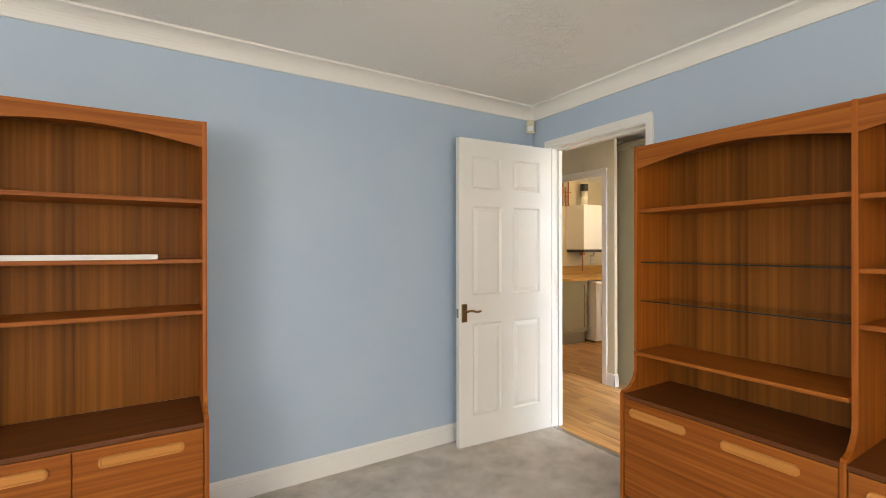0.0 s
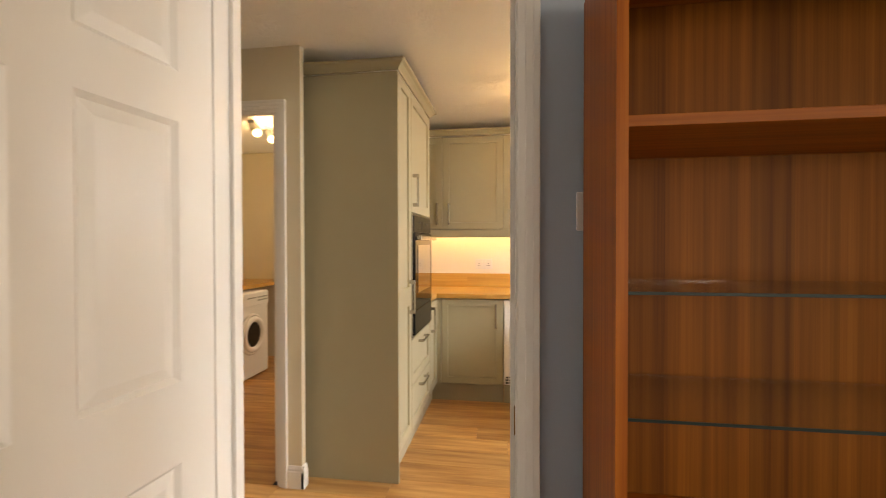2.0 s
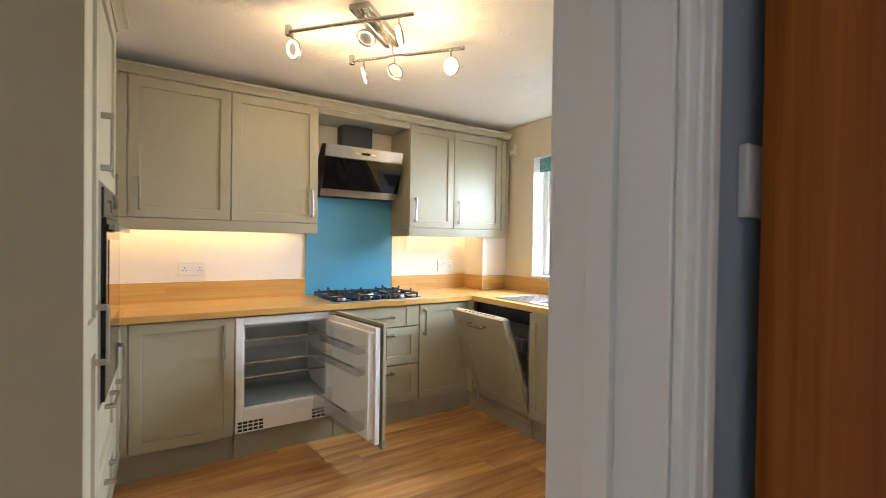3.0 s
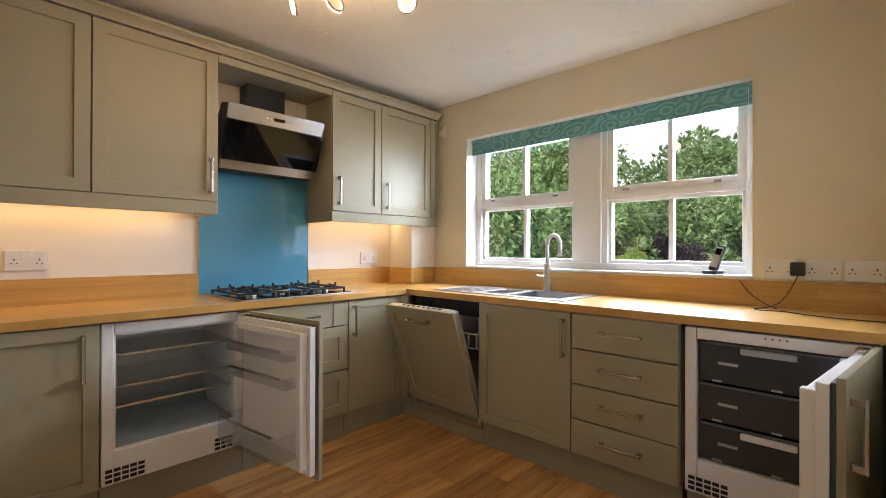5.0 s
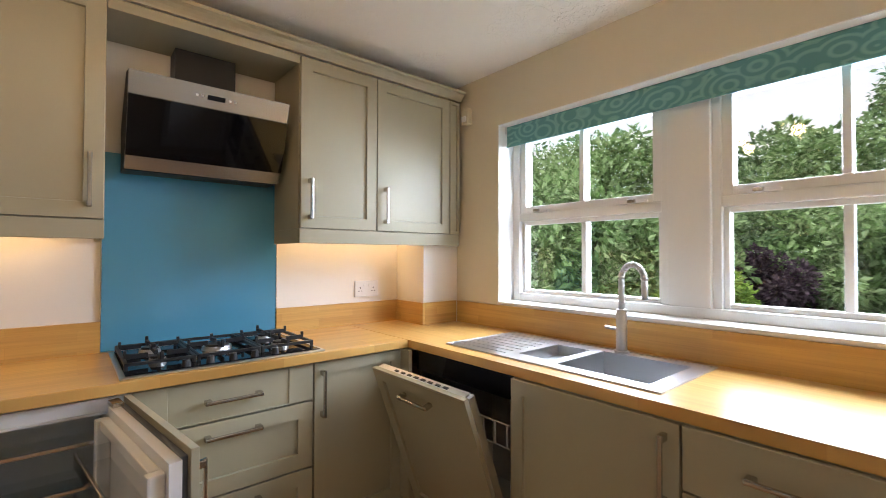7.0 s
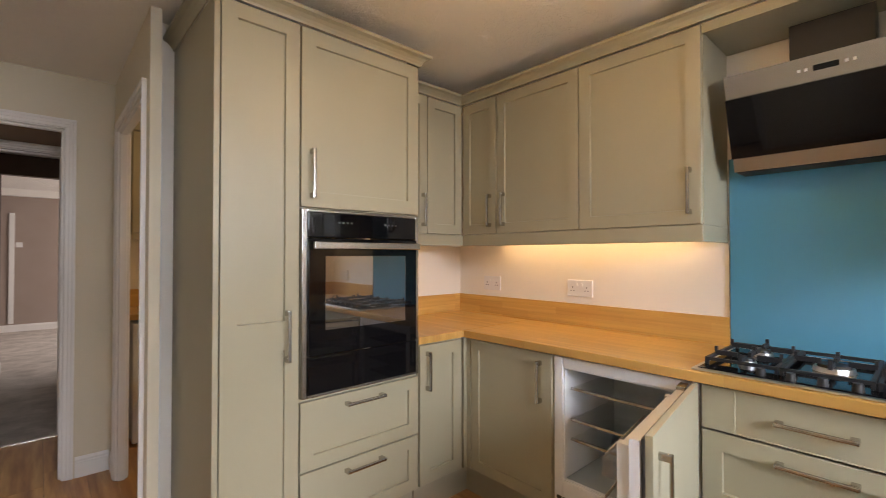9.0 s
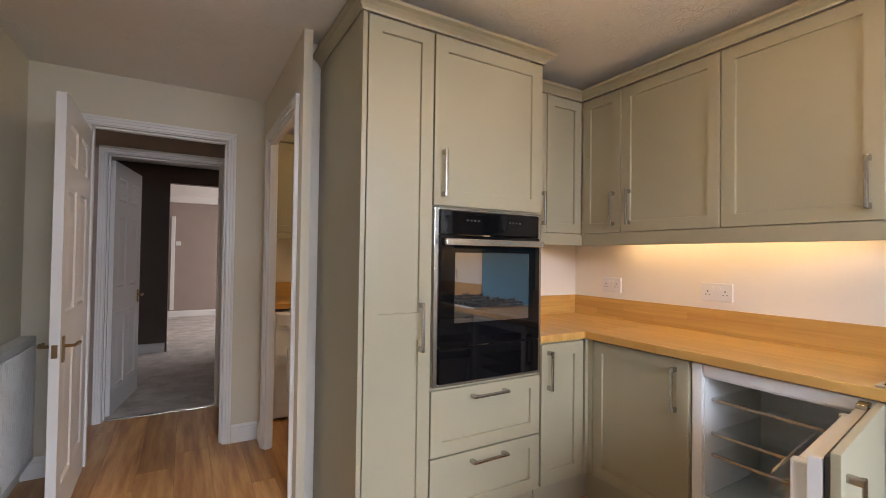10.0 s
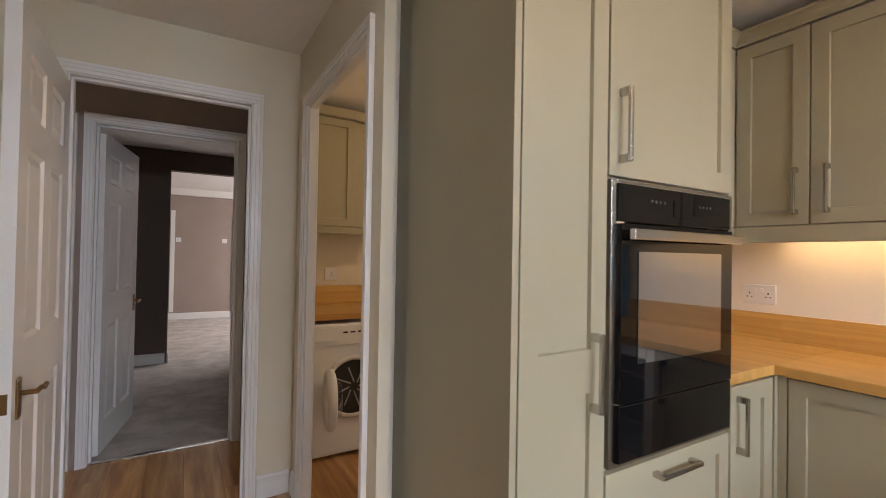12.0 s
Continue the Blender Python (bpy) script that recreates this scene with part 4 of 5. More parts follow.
dg = bmesh.new()
for i in range(8):
    box(dg, 5.04, 5.31, -0.47 + i * 0.05, -0.462 + i * 0.05, 0.004, 0.0065, bevel=0.001)
part("drainer", dg, STEEL, sk)

tp = thing("mixer_tap", "brushed steel swan-neck mixer tap behind the sink", "tap", pose(4.72, -0.48, WT1 + 0.004))
tb = bmesh.new()
tube(tb, (0, 0, 0), (0, 0, 0.012), 0.03, 24)
tube(tb, (0, 0, 0.012), (0, 0, 0.185), 0.022, 24)
tube(tb, (0, 0, 0.15), (0, 0, 0.156), 0.0235, 24)
part("body", tb, STEEL, tp)
tb = bmesh.new()
arc = [math.pi * i / 12 for i in range(1, 12)]
pts = [(0, 0, 0.18), (0, 0, 0.31)] + [(-0.058 + 0.058 * math.cos(a), 0.02 - 0.02 * math.cos(a), 0.31 + 0.062 * math.sin(a)) for a in arc] + [(-0.116, 0.04, 0.31), (-0.118, 0.041, 0.235)]
bent(tb, pts, 0.0125, 14)
part("spout", tb, STEEL, tp, smooth=True)
tb = bmesh.new()
bent(tb, [(0.02, 0, 0.1), (0.04, 0.005, 0.1), (0.07, 0.008, 0.104)], 0.007, 10)
part("lever", tb, STEEL, tp)

# hob
hb = thing("gas_hob", "steel gas hob with five burners and cast iron pan rests", "hob", pose(5.86, 0.8, WT1))
part("plate", boxes([(-0.288, 0.235, -0.357, 0.36, 0.0005, 0.008)], 0.003), STEEL, hb)
part("top_glass", boxes([(-0.27, 0.217, -0.34, 0.343, 0.008, 0.0105)], 0.001), BLACK, hb)
for bx, by, br in ((-0.1, 0.23, 0.03), (0.11, 0.23, 0.04), (0.01, 0.0, 0.06), (-0.1, -0.23, 0.04), (0.11, -0.23, 0.035)):
    b1 = bmesh.new()
    tube(b1, (bx, by, 0.0105), (bx, by, 0.026), br, 24, br * 0.92)
    bo = part("burner", b1, STEEL, hb)
    b1 = bmesh.new()
    tube(b1, (bx, by, 0.026), (bx, by, 0.034), br * 0.8, 24, br * 0.72)
    part("burner_cap", b1, IRON, bo)
for y0, y1, xs in ((0.125, 0.335, (-0.1, 0.11)), (-0.11, 0.11, (0.01,)), (-0.335, -0.125, (-0.1, 0.11))):
    g = bmesh.new()
    zc = 0.045
    for y in (y0, y1):
        box(g, -0.2, 0.2, y - 0.006, y + 0.006, zc - 0.02, zc - 0.008, bevel=0.002)
        for x in (-0.195, 0.195):
            box(g, x - 0.006, x + 0.006, y - 0.006, y + 0.006, 0.0105, zc - 0.008, bevel=0.002)
    for x in (-0.195, 0.195):
        box(g, x - 0.006, x + 0.006, y0, y1, zc - 0.02, zc - 0.008, bevel=0.002)
    for x in xs:
        for y, d in ((y0, 1), (y1, -1)):
            box(g, x - 0.006, x + 0.006, min(y, y + d * 0.075), max(y, y + d * 0.075), zc - 0.014, zc + 0.004, bevel=0.002)
            box(g, x - 0.006, x + 0.006, y + d * 0.004 - 0.005, y + d * 0.004 + 0.005, zc, zc + 0.018, bevel=0.002)
        for d in (-1, 1):
            box(g, min(x + d * 0.03, x + d * 0.1), max(x + d * 0.03, x + d * 0.1), (y0 + y1) / 2 - 0.006, (y0 + y1) / 2 + 0.006, zc - 0.014, zc + 0.004, bevel=0.002)
            box(g, x + d * 0.095 - 0.005, x + d * 0.095 + 0.005, (y0 + y1) / 2 - 0.006, (y0 + y1) / 2 + 0.006, zc, zc + 0.018, bevel=0.002)
    part("pan_rest", g, IRON, hb)
for i in range(5):
    k = bmesh.new()
    tube(k, (-0.24, 0.16 - i * 0.08, 0.0105), (-0.24, 0.16 - i * 0.08, 0.034), 0.015, 16, 0.012)
    part("knob", k, RUBBER, hb)


# wall units
WFX, DOORTOP = 5.81, 2.272


def wall_unit(label, m, w, fronts, depth=0.345, z0=1.45, z1=DOORTOP):
    t = thing("wall_cabinet", label, "cabinet", m, "kitchen wall units")
    part("body", boxes([(0, w, 0.021, depth, z0 + 0.0, z1)], 0.001), SAGE, t)
    for x0, x1, hx in fronts:
        d = shaker("door", t, x0, x1, z0, z1, 0.08)
        if hx is not None:
            bar_handle(d, hx, 1.59, 0.195)
    return t


wall_unit("sage green shaker wall cabinet in the corner", pose(WFX, 2.57, 0, 0, 0, EAST), 0.82, ((0, 0.28, 0.235), (0.28, 0.82, 0.34)))
wall_unit("sage green shaker wall cabinet beside the hood", pose(WFX, 1.749, 0, 0, 0, EAST), 0.557, ((0, 0.557, 0.512),))
wall_unit("sage green shaker wall cabinet beside the window", pose(WFX, 0.462, 0, 0, 0, EAST), 1.023, ((0, 0.423, 0.045), (0.423, 0.94, 0.47), (0.94, 1.023, None)))
wall_unit("sage green shaker wall cabinet beside the oven housing", pose(5.237, 2.57, 0, 0, 0, NORTH), 0.57, ((0, 0.28, 0.24), (0.28, 0.57, None)), 0.37)


def cornice_run(bm, pts, out):
    """Mitred moulding along the path; out is the offset direction at each point at 1 m."""
    b = DOORTOP + 0.003
    prof = [(0.0, b), (0.006, b), (0.009, b + 0.009), (0.017, b + 0.02), (0.03, b + 0.032), (0.046, b + 0.039), (0.048, b + 0.052), (0.0, b + 0.052)]
    rows = [[bm.verts.new((p[0] + o[0] * u, p[1] + o[1] * u, z)) for u, z in prof] for p, o in zip(pts, out)]
    for a, b in zip(rows, rows[1:]):
        for i in range(len(prof)):
            j = (i + 1) % len(prof)
            bm.faces.new((a[i], a[j], b[j], b[i]))
    bm.faces.new(rows[0])
    bm.faces.new(rows[-1][::-1])
    return bm


cn = thing("cornice", "sage green moulded cornice along the wall cabinets", "cornice", pose(0, 0, 0))
part("moulding", cornice_run(bmesh.new(), [(5.24, 2.575), (5.805, 2.575), (5.805, -0.56)], [(0, -1), (-1, -1), (-1, 0)]), SAGE, cn)
part("end_return", cornice_run(bmesh.new(), [(5.8, -0.561), (6.15, -0.561)], [(0, -0.6), (0, -0.6)]), SAGE, cn)
pl = thing("light_pelmet", "sage green pelmet hiding lights below the wall cabinets", "pelmet", pose(0, 0, 0))
part("moulding", boxes([(5.816, 5.836, 1.192, 2.576, 1.38, 1.4495), (5.237, 5.836, 2.576, 2.596, 1.38, 1.4495), (5.836, 6.155, 1.192, 1.21, 1.38, 1.4495)], 0.003), SAGE, pl)
part("moulding", boxes([(5.816, 5.836, -0.561, 0.462, 1.38, 1.4495), (5.836, 6.155, 0.444, 0.462, 1.38, 1.4495)], 0.003), SAGE, pl)
br = thing("hood_bridge", "sage green panel bridging the gap above the hood", "panel", pose(0, 0, 0))
part("panel", boxes([(5.83, 6.155, 0.464, 1.19, 2.24, DOORTOP), (5.812, 5.83, 0.464, 1.19, 2.23, DOORTOP)], 0.001), SAGE, br)

# angled hood
hd = thing("cooker_hood", "angled cooker hood of black glass and brushed steel", "cooker hood", pose(6.15, 0.812, 1.675))
HW = 0.311
bm = bmesh.new()
prism(bm, [(0, 0.0), (-0.12, 0.0), (-0.16, 0.03), (-0.29, 0.36), (-0.2, 0.38), (0, 0.2)], -HW, HW, lambda u, v, h: (u, h, v))
part("housing", bm, RUBBER, hd)
slant = Vector((-0.13, 0, 0.33)).normalized()
away = Vector((-slant.z, 0, slant.x))


def on_slant(bm, s0, s1, d0, d1, w):
    a = Vector((-0.16, 0, 0.03))
    cs = []
    for s in (s0, s1):
        for d in (d0, d1):
            for y in (-w, w):
                p = a + slant * s + away * d
                cs.append(bm.verts.new((p.x, y, p.z)))
    for f in ((0, 1, 3, 2), (4, 6, 7, 5), (0, 4, 5, 1), (2, 3, 7, 6), (0, 2, 6, 4), (1, 5, 7, 3)):
        bm.faces.new([cs[i] for i in f])
    return bm


part("lower_trim", on_slant(bmesh.new(), -0.03, 0.045, 0.002, 0.012, HW), CHROME, hd, "brushed steel lower trim")
part("glass_panel", on_slant(bmesh.new(), 0.03, 0.27, 0.014, 0.03, HW), BLACK, hd, "black glass panel")
ut = part("upper_trim", on_slant(bmesh.new(), 0.265, 0.36, 0.002, 0.012, HW), CHROME, hd, "brushed steel control strip")
for y in (0.075, 0.055, -0.055, -0.075):
    p = Vector((-0.16, 0, 0.03)) + slant * 0.315 + away * 0.012
    kb = bmesh.new()
    bmesh.ops.create_cube(kb, size=0.009, matrix=Matrix.Translation((p.x, y, p.z)))
    part("button", kb, SOCKET, ut)
part("display", on_slant(bmesh.new(), 0.305, 0.325, 0.0122, 0.013, 0.035), BLACK, ut)
part("chimney", boxes([(-0.12, 0.0, -0.12, 0.13, 0.28, 0.563)], 0.003), RUBBER, hd, "dark chimney")

# tall oven housing
tu = thing("oven_housing", "tall sage green shaker larder and oven housing", "cabinet", pose(4.28, NY, 0))
part("end_panel", boxes([(0.0, 0.02, 0.0, 0.643, 0.0, DOORTOP)], 0.001), SAGE, tu)
part("carcass", boxes([(0.021, 0.95, 0.022, 0.585, 0.155, 0.73), (0.021, 0.33, 0.022, 0.585, 0.731, DOORTOP), (0.33, 0.95, 0.022, 0.585, 1.52, DOORTOP), (0.33, 0.95, 0.5, 0.585, 0.731, 1.52)]), SAGE, tu)
part("plinth", boxes([(0.021, 0.95, 0.05, 0.066, 0.0, 0.155)]), SAGE_DARK, tu)
d = shaker("larder_door", tu, 0.022, 0.326, BZ0, DOORTOP, 0.08, split=1.005)
bar_handle(d, 0.271, 1.003, 0.205)
d = shaker("top_door", tu, 0.328, 0.95, 1.522, DOORTOP, 0.09)
bar_handle(d, 0.374, 1.663, 0.205)
for z0, z1 in ((0.432, 0.722), (BZ0, 0.43)):
    d = shaker("drawer_front", tu, 0.328, 0.95, z0, z1, 0.08)
    bar_handle(d, 0.632, z1 - 0.045, 0.2, False)
bm = bmesh.new()
cornice_run(bm, [(4.28, 2.94), (4.28, 2.30), (5.232, 2.30), (5.232, 2.52)], [(-1, 0), (-1, -1), (1, -1), (1, 0)])
tagged(linked("tall_cornice", bm, SAGE), "sage green moulded cornice on the tall unit", "cornice")

ov = thing("oven", "black glass built-in oven with steel trim", "oven", pose(4.613, NY, 0.735))
part("steel_frame", boxes([(0.0, 0.022, -0.006, 0.4, 0.0, 0.78), (0.588, 0.61, -0.006, 0.4, 0.0, 0.78), (0.022, 0.588, -0.006, 0.4, 0.0, 0.012), (0.022, 0.588, -0.006, 0.4, 0.77, 0.78)], 0.002), CHROME, ov)
cpn = part("control_panel", boxes([(0.024, 0.586, -0.012, 0.38, 0.665, 0.768)], 0.002), BLACK, ov)
part("display", boxes([(0.27, 0.34, -0.0135, -0.0121, 0.69, 0.74)]), BLACK, cpn)
PRINT = material("panel_print", (0.03, 0.03, 0.03), 0.6)
for mx in (0.16, 0.18, 0.2, 0.22, 0.4, 0.42, 0.44, 0.46):
    part("marking", boxes([(mx, mx + 0.01, -0.0133, -0.0121, 0.725, 0.733)]), PRINT, cpn)
od = part("door", boxes([(0.024, 0.586, -0.02, 0.0, 0.172, 0.66)], 0.003), BLACK, ov, "black glass oven door")
part("handle", boxes([(0.03, 0.58, -0.058, -0.04, 0.615, 0.645), (0.05, 0.07, -0.041, -0.02, 0.62, 0.64), (0.54, 0.56, -0.041, -0.02, 0.62, 0.64)], 0.004), CHROME, od, "wide steel oven handle")
OVGLASS = material("oven_window_glass", (0.03, 0.03, 0.03), 0.02, spec=1.0)
OVGLASS.node_tree.nodes["Principled BSDF"].inputs["Coat Weight"].default_value = 1.0
OVGLASS.node_tree.nodes["Principled BSDF"].inputs["Coat IOR"].default_value = 2.3
part("window", boxes([(0.095, 0.515, -0.0225, -0.0201, 0.275, 0.585)], 0.001), OVGLASS, od)
part("warming_drawer", boxes([(0.024, 0.586, -0.018, 0.38, 0.014, 0.168)], 0.003), BLACK, ov, "black glass warming drawer")


# sockets, phone, cable, sensors
def socket_plate(name, label, m, w, holes):
    t = thing(name, label, "socket" if "socket" in name else "switch", m)
    part("plate", boxes([(-w / 2, w / 2, -0.012, 0.0, -0.048, 0.048)], 0.003), SOCKET, t)
    for hx in holes:
        part("pins", boxes([(hx - 0.003, hx + 0.003, -0.0135, -0.0121, 0.0, 0.01), (hx - 0.013, hx - 0.006, -0.0135, -0.0121, -0.016, -0.011), (hx + 0.006, hx + 0.013, -0.0135, -0.0121, -0.016, -0.011)]), material("socket_hole", (0.1, 0.1, 0.1), 0.6), t)
        sx = hx * 0.35
        part("rocker", boxes([(sx - 0.006, sx + 0.006, -0.016, -0.0121, 0.012, 0.03)], 0.001), WHITE, t)
    return t


socket_plate("double_socket", "white double socket above the worktop", pose(6.16, 1.945, 1.13, 0, 0, EAST), 0.16, (-0.045, 0.045))
socket_plate("double_socket", "white double socket beside the corner column", pose(6.16, -0.1, 1.12, 0, 0, EAST), 0.16, (-0.045, 0.045))
socket_plate("double_socket", "white double socket near the room corner", pose(6.16, 2.62, 1.13, 0, 0, EAST), 0.146, (-0.042, 0.042))
for x in (3.5, 3.34, 3.2):
    socket_plate("double_socket", "white double socket on the cream wall", pose(x, -0.6, 1.1, 0, 0, SOUTH), 0.13, (-0.04, 0.04))
plug = thing("plug_adapter", "black plug-in power adapter with a lead", "adapter", pose(3.43, -0.588, 1.1, 0, 0, SOUTH))
part("body", boxes([(-0.028, 0.028, -0.05, 0.0, -0.03, 0.035)], 0.008), RUBBER, plug)
cb = bpy.data.curves.new("cable", "CURVE")
cb.dimensions, cb.bevel_depth = "3D", 0.0022
for pts in (((3.43, -0.56, 1.07), (3.46, -0.5, 0.98), (3.5, -0.45, 0.92), (3.6, -0.42, 0.914), (3.55, -0.35, 0.914), (3.47, -0.4, 0.916), (3.4, -0.33, 0.914), (3.25, -0.28, 0.914), (3.12, -0.3, 0.914)), ((3.5, -0.45, 0.918), (3.6, -0.52, 0.95), (3.66, -0.57, 1.03), (3.7, -0.62, 1.07), (3.78, -0.66, 1.065))):
    sp = cb.splines.new("NURBS")
    sp.points.add(len(pts) - 1)
    for p, q in zip(sp.points, pts):
        p.co = (*q, 1)
    sp.use_endpoint_u = True
cb.materials.append(RUBBER)
tagged(new("telephone_cable", cb), "tangled black telephone lead on the worktop", "cable")

ph = thing("cordless_phone", "cordless phone in a dark charging cradle on the sill", "phone", pose(3.8, -0.645, WZ0 + 0.018, 0, 0, 160))
part("cradle", boxes([(-0.04, 0.04, -0.035, 0.035, 0, 0.022)], 0.006), material("navy_plastic", (0.02, 0.03, 0.07), 0.3), ph)
hs = part("handset", boxes([(-0.023, 0.023, -0.011, 0.011, 0.0, 0.145)], 0.007), RUBBER, ph, m=pose(0, 0.0, 0.018, -16, 12, 0))
part("silver_face", boxes([(-0.02, 0.02, -0.0135, -0.0112, 0.02, 0.135)], 0.001), GREYPLASTIC, hs)
part("screen", boxes([(-0.015, 0.015, -0.0148, -0.0136, 0.09, 0.125)]), BLACK, hs)


def sensor(label, m):
    t = thing("alarm_sensor", label, "sensor", m)
    part("case", boxes([(-0.03, 0.03, -0.045, 0, 0, 0.1)], 0.008), BEIGEPLASTIC, t)
    part("lens", boxes([(-0.022, 0.022, -0.05, -0.04, 0.015, 0.05)], 0.006), SOCKET, t)


sensor("cream alarm sensor high on the window wall", pose(5.77, -0.6, 2.13, 0, 0, SOUTH))
sensor("cream alarm sensor high in the room corner", pose(2.92, 2.62, 2.2, 0, 0, -45))
sw = thing("light_switch", "white light switch beside the study door", "switch", pose(2.96, 1.502, 1.4, 0, 0, EAST))
part("plate", boxes([(-0.043, 0.043, -0.012, 0, -0.043, 0.043)], 0.003), SOCKET, sw)
part("rocker", boxes([(-0.008, 0.008, -0.017, -0.0121, -0.014, 0.014)], 0.002), SOCKET, sw)
for x in (3.55, 4.33):
    sw = thing("light_switch", "white light switch on the far taupe wall", "switch", pose(x, 11.2, 1.5))
    part("plate", boxes([(-0.043, 0.043, -0.012, 0, -0.043, 0.043)], 0.003), SOCKET, sw)
    part("rocker", boxes([(-0.008, 0.008, -0.016, -0.0121, -0.014, 0.014)], 0.002), SOCKET, sw)

# radiator
rd = thing("radiator", "white fluted panel radiator on the passage wall", "radiator", pose(2.92, 3.56, 0.125))
FIN = box(bmesh.new(), 0.036, 0.054, -0.0112, 0.0112, 0.035, 0.65, bevel=0.006)
fin_mesh = bpy.data.meshes.new("fin")
FIN.to_mesh(fin_mesh)
FIN.free()
fin_mesh.materials.append(WHITE)
for i in range(26):
    fin = new("fin", fin_mesh)
    fin.parent = rd
    fin.location = (0, -0.3625 + i * 0.029, 0)
part("panel", boxes([(0.024, 0.0405, -0.4, 0.4, 0.0, 0.69), (0.0405, 0.05, -0.4, 0.4, 0.655, 0.688), (0.0405, 0.05, -0.4, 0.4, 0.002, 0.03), (0.0405, 0.05, -0.4, -0.383, 0.03, 0.655), (0.0405, 0.05, 0.383, 0.4, 0.03, 0.655)], 0.004), WHITE, rd)
part("back_panel", boxes([(-0.022, -0.008, -0.4, 0.4, 0.0, 0.66)], 0.004), WHITE, rd)
part("top_grille", boxes([(-0.022, 0.048, -0.398, 0.398, 0.688, 0.697)], 0.003), WHITE, rd)
part("side_cover", boxes([(-0.022, 0.024, -0.407, -0.4, 0.01, 0.655)], 0.002), WHITE, rd)
part("side_cover", boxes([(-0.022, 0.024, 0.4, 0.407, 0.01, 0.655)], 0.002), WHITE, rd)
vb = bmesh.new()
tube(vb, (0.008, -0.445, -0.125), (0.008, -0.445, 0.64), 0.0075, 10)
part("pipe", vb, CHROME, rd)
vb = bmesh.new()
tube(vb, (0.008, -0.445, 0.62), (0.008, -0.445, 0.65), 0.013, 14)
tube(vb, (0.008, -0.445, 0.63), (0.008, -0.4, 0.63), 0.009, 12)
valve = part("valve_body", vb, CHROME, rd)
vb = bmesh.new()
tube(vb, (0.008, -0.448, 0.652), (0.034, -0.46, 0.69), 0.024, 20, 0.02)
part("valve_head", vb, SOCKET, valve, "white thermostatic valve head", smooth=True)

# ceiling spotlights
LC = Vector((4.72, 1.23, CEIL))
lt = thing("ceiling_spotlight_bar", "steel ceiling light with six adjustable ring spots", "ceiling light", pose(*LC, 0, 0, 41))
part("mount_plate", boxes([(-0.05, 0.05, -0.2, 0.2, -0.028, 0.0), (-0.03, -0.015, -0.2, 0.2, -0.034, -0.028), (0.015, 0.03, -0.2, 0.2, -0.034, -0.028)], 0.003), CHROME, lt)
for by, sh, spots in ((0.19, 0.06, ((-0.25, 25), (-0.09, -50), (0.29, 70))), (-0.19, -0.07, ((-0.25, 70), (0.06, -40), (0.24, 20)))):
    bm = bmesh.new()
    tube(bm, (sh - 0.32, by, -0.08), (sh + 0.32, by, -0.08), 0.009, 12)
    tube(bm, (0.0, by * 0.8, -0.02), (0.0, by, -0.08), 0.008, 10)
    box(bm, sh + 0.30, sh + 0.325, by - 0.012, by + 0.012, -0.1, -0.05, bevel=0.003)
    bar = part("bar", bm, CHROME, lt)
    for sx, turn in spots:
        st = bmesh.new()
        tube(st, (sh + sx, by, -0.085), (sh + sx, by, -0.125), 0.005, 8)
        part("stem", st, CHROME, bar)
        ax = (math.cos(radians(turn)), math.sin(radians(turn)), -0.25)
        c = Vector((sh + sx, by, -0.165))
        q = Vector(ax).normalized()
        rg = bmesh.new()
        ring(rg, c, ax, 0.036, 0.0055)
        hdp = part("ring_spot", rg, LED, lt, "glowing ring spot", smooth=True)
        rg = bmesh.new()
        tube(rg, c - q * 0.008, c - q * 0.002, 0.031, 20)
        part("lens", rg, FROST, hdp, "frosted lens inside the ring")
        rg = bmesh.new()
        ring(rg, c - q * 0.01, ax, 0.04, 0.005)
        part("rim", rg, CHROME, hdp)
for dx, dy in ((0.2, 0.2), (-0.2, -0.2), (0.16, -0.16)):
    point_lamp("ring_spot_light", (LC.x + dx, LC.y + dy, CEIL - 0.19), 4.9, (1.0, 0.68, 0.34), 0.04)

# ---- utility room ----
ub = thing("utility_cabinet", "sage green shaker cabinet in the utility room", "cabinet", pose(4.95, 4.3, 0))
part("body", boxes([(0, 0.598, 0.021, 0.58, BZ0, BZ1)]), SAGE, ub)
part("plinth", boxes([(0, 0.598, 0.05, 0.066, 0, BZ0)]), SAGE_DARK, ub)
d = shaker("door", ub, 0, 0.598, BZ0, BZ1)
bar_handle(d, 0.06, 0.765, 0.19)
tagged(linked("utility_worktop", boxes([(4.21, 6.745, 4.285, 4.9, WT0, WT1)], 0.003), MAPLE_X), "maple block worktop in the utility room", "worktop")
tagged(linked("utility_upstand", boxes([(4.21, 6.745, 4.88, 4.899, WT1, 1.05)], 0.002), MAPLE_UP_X), "maple upstand in the utility room", "upstand")


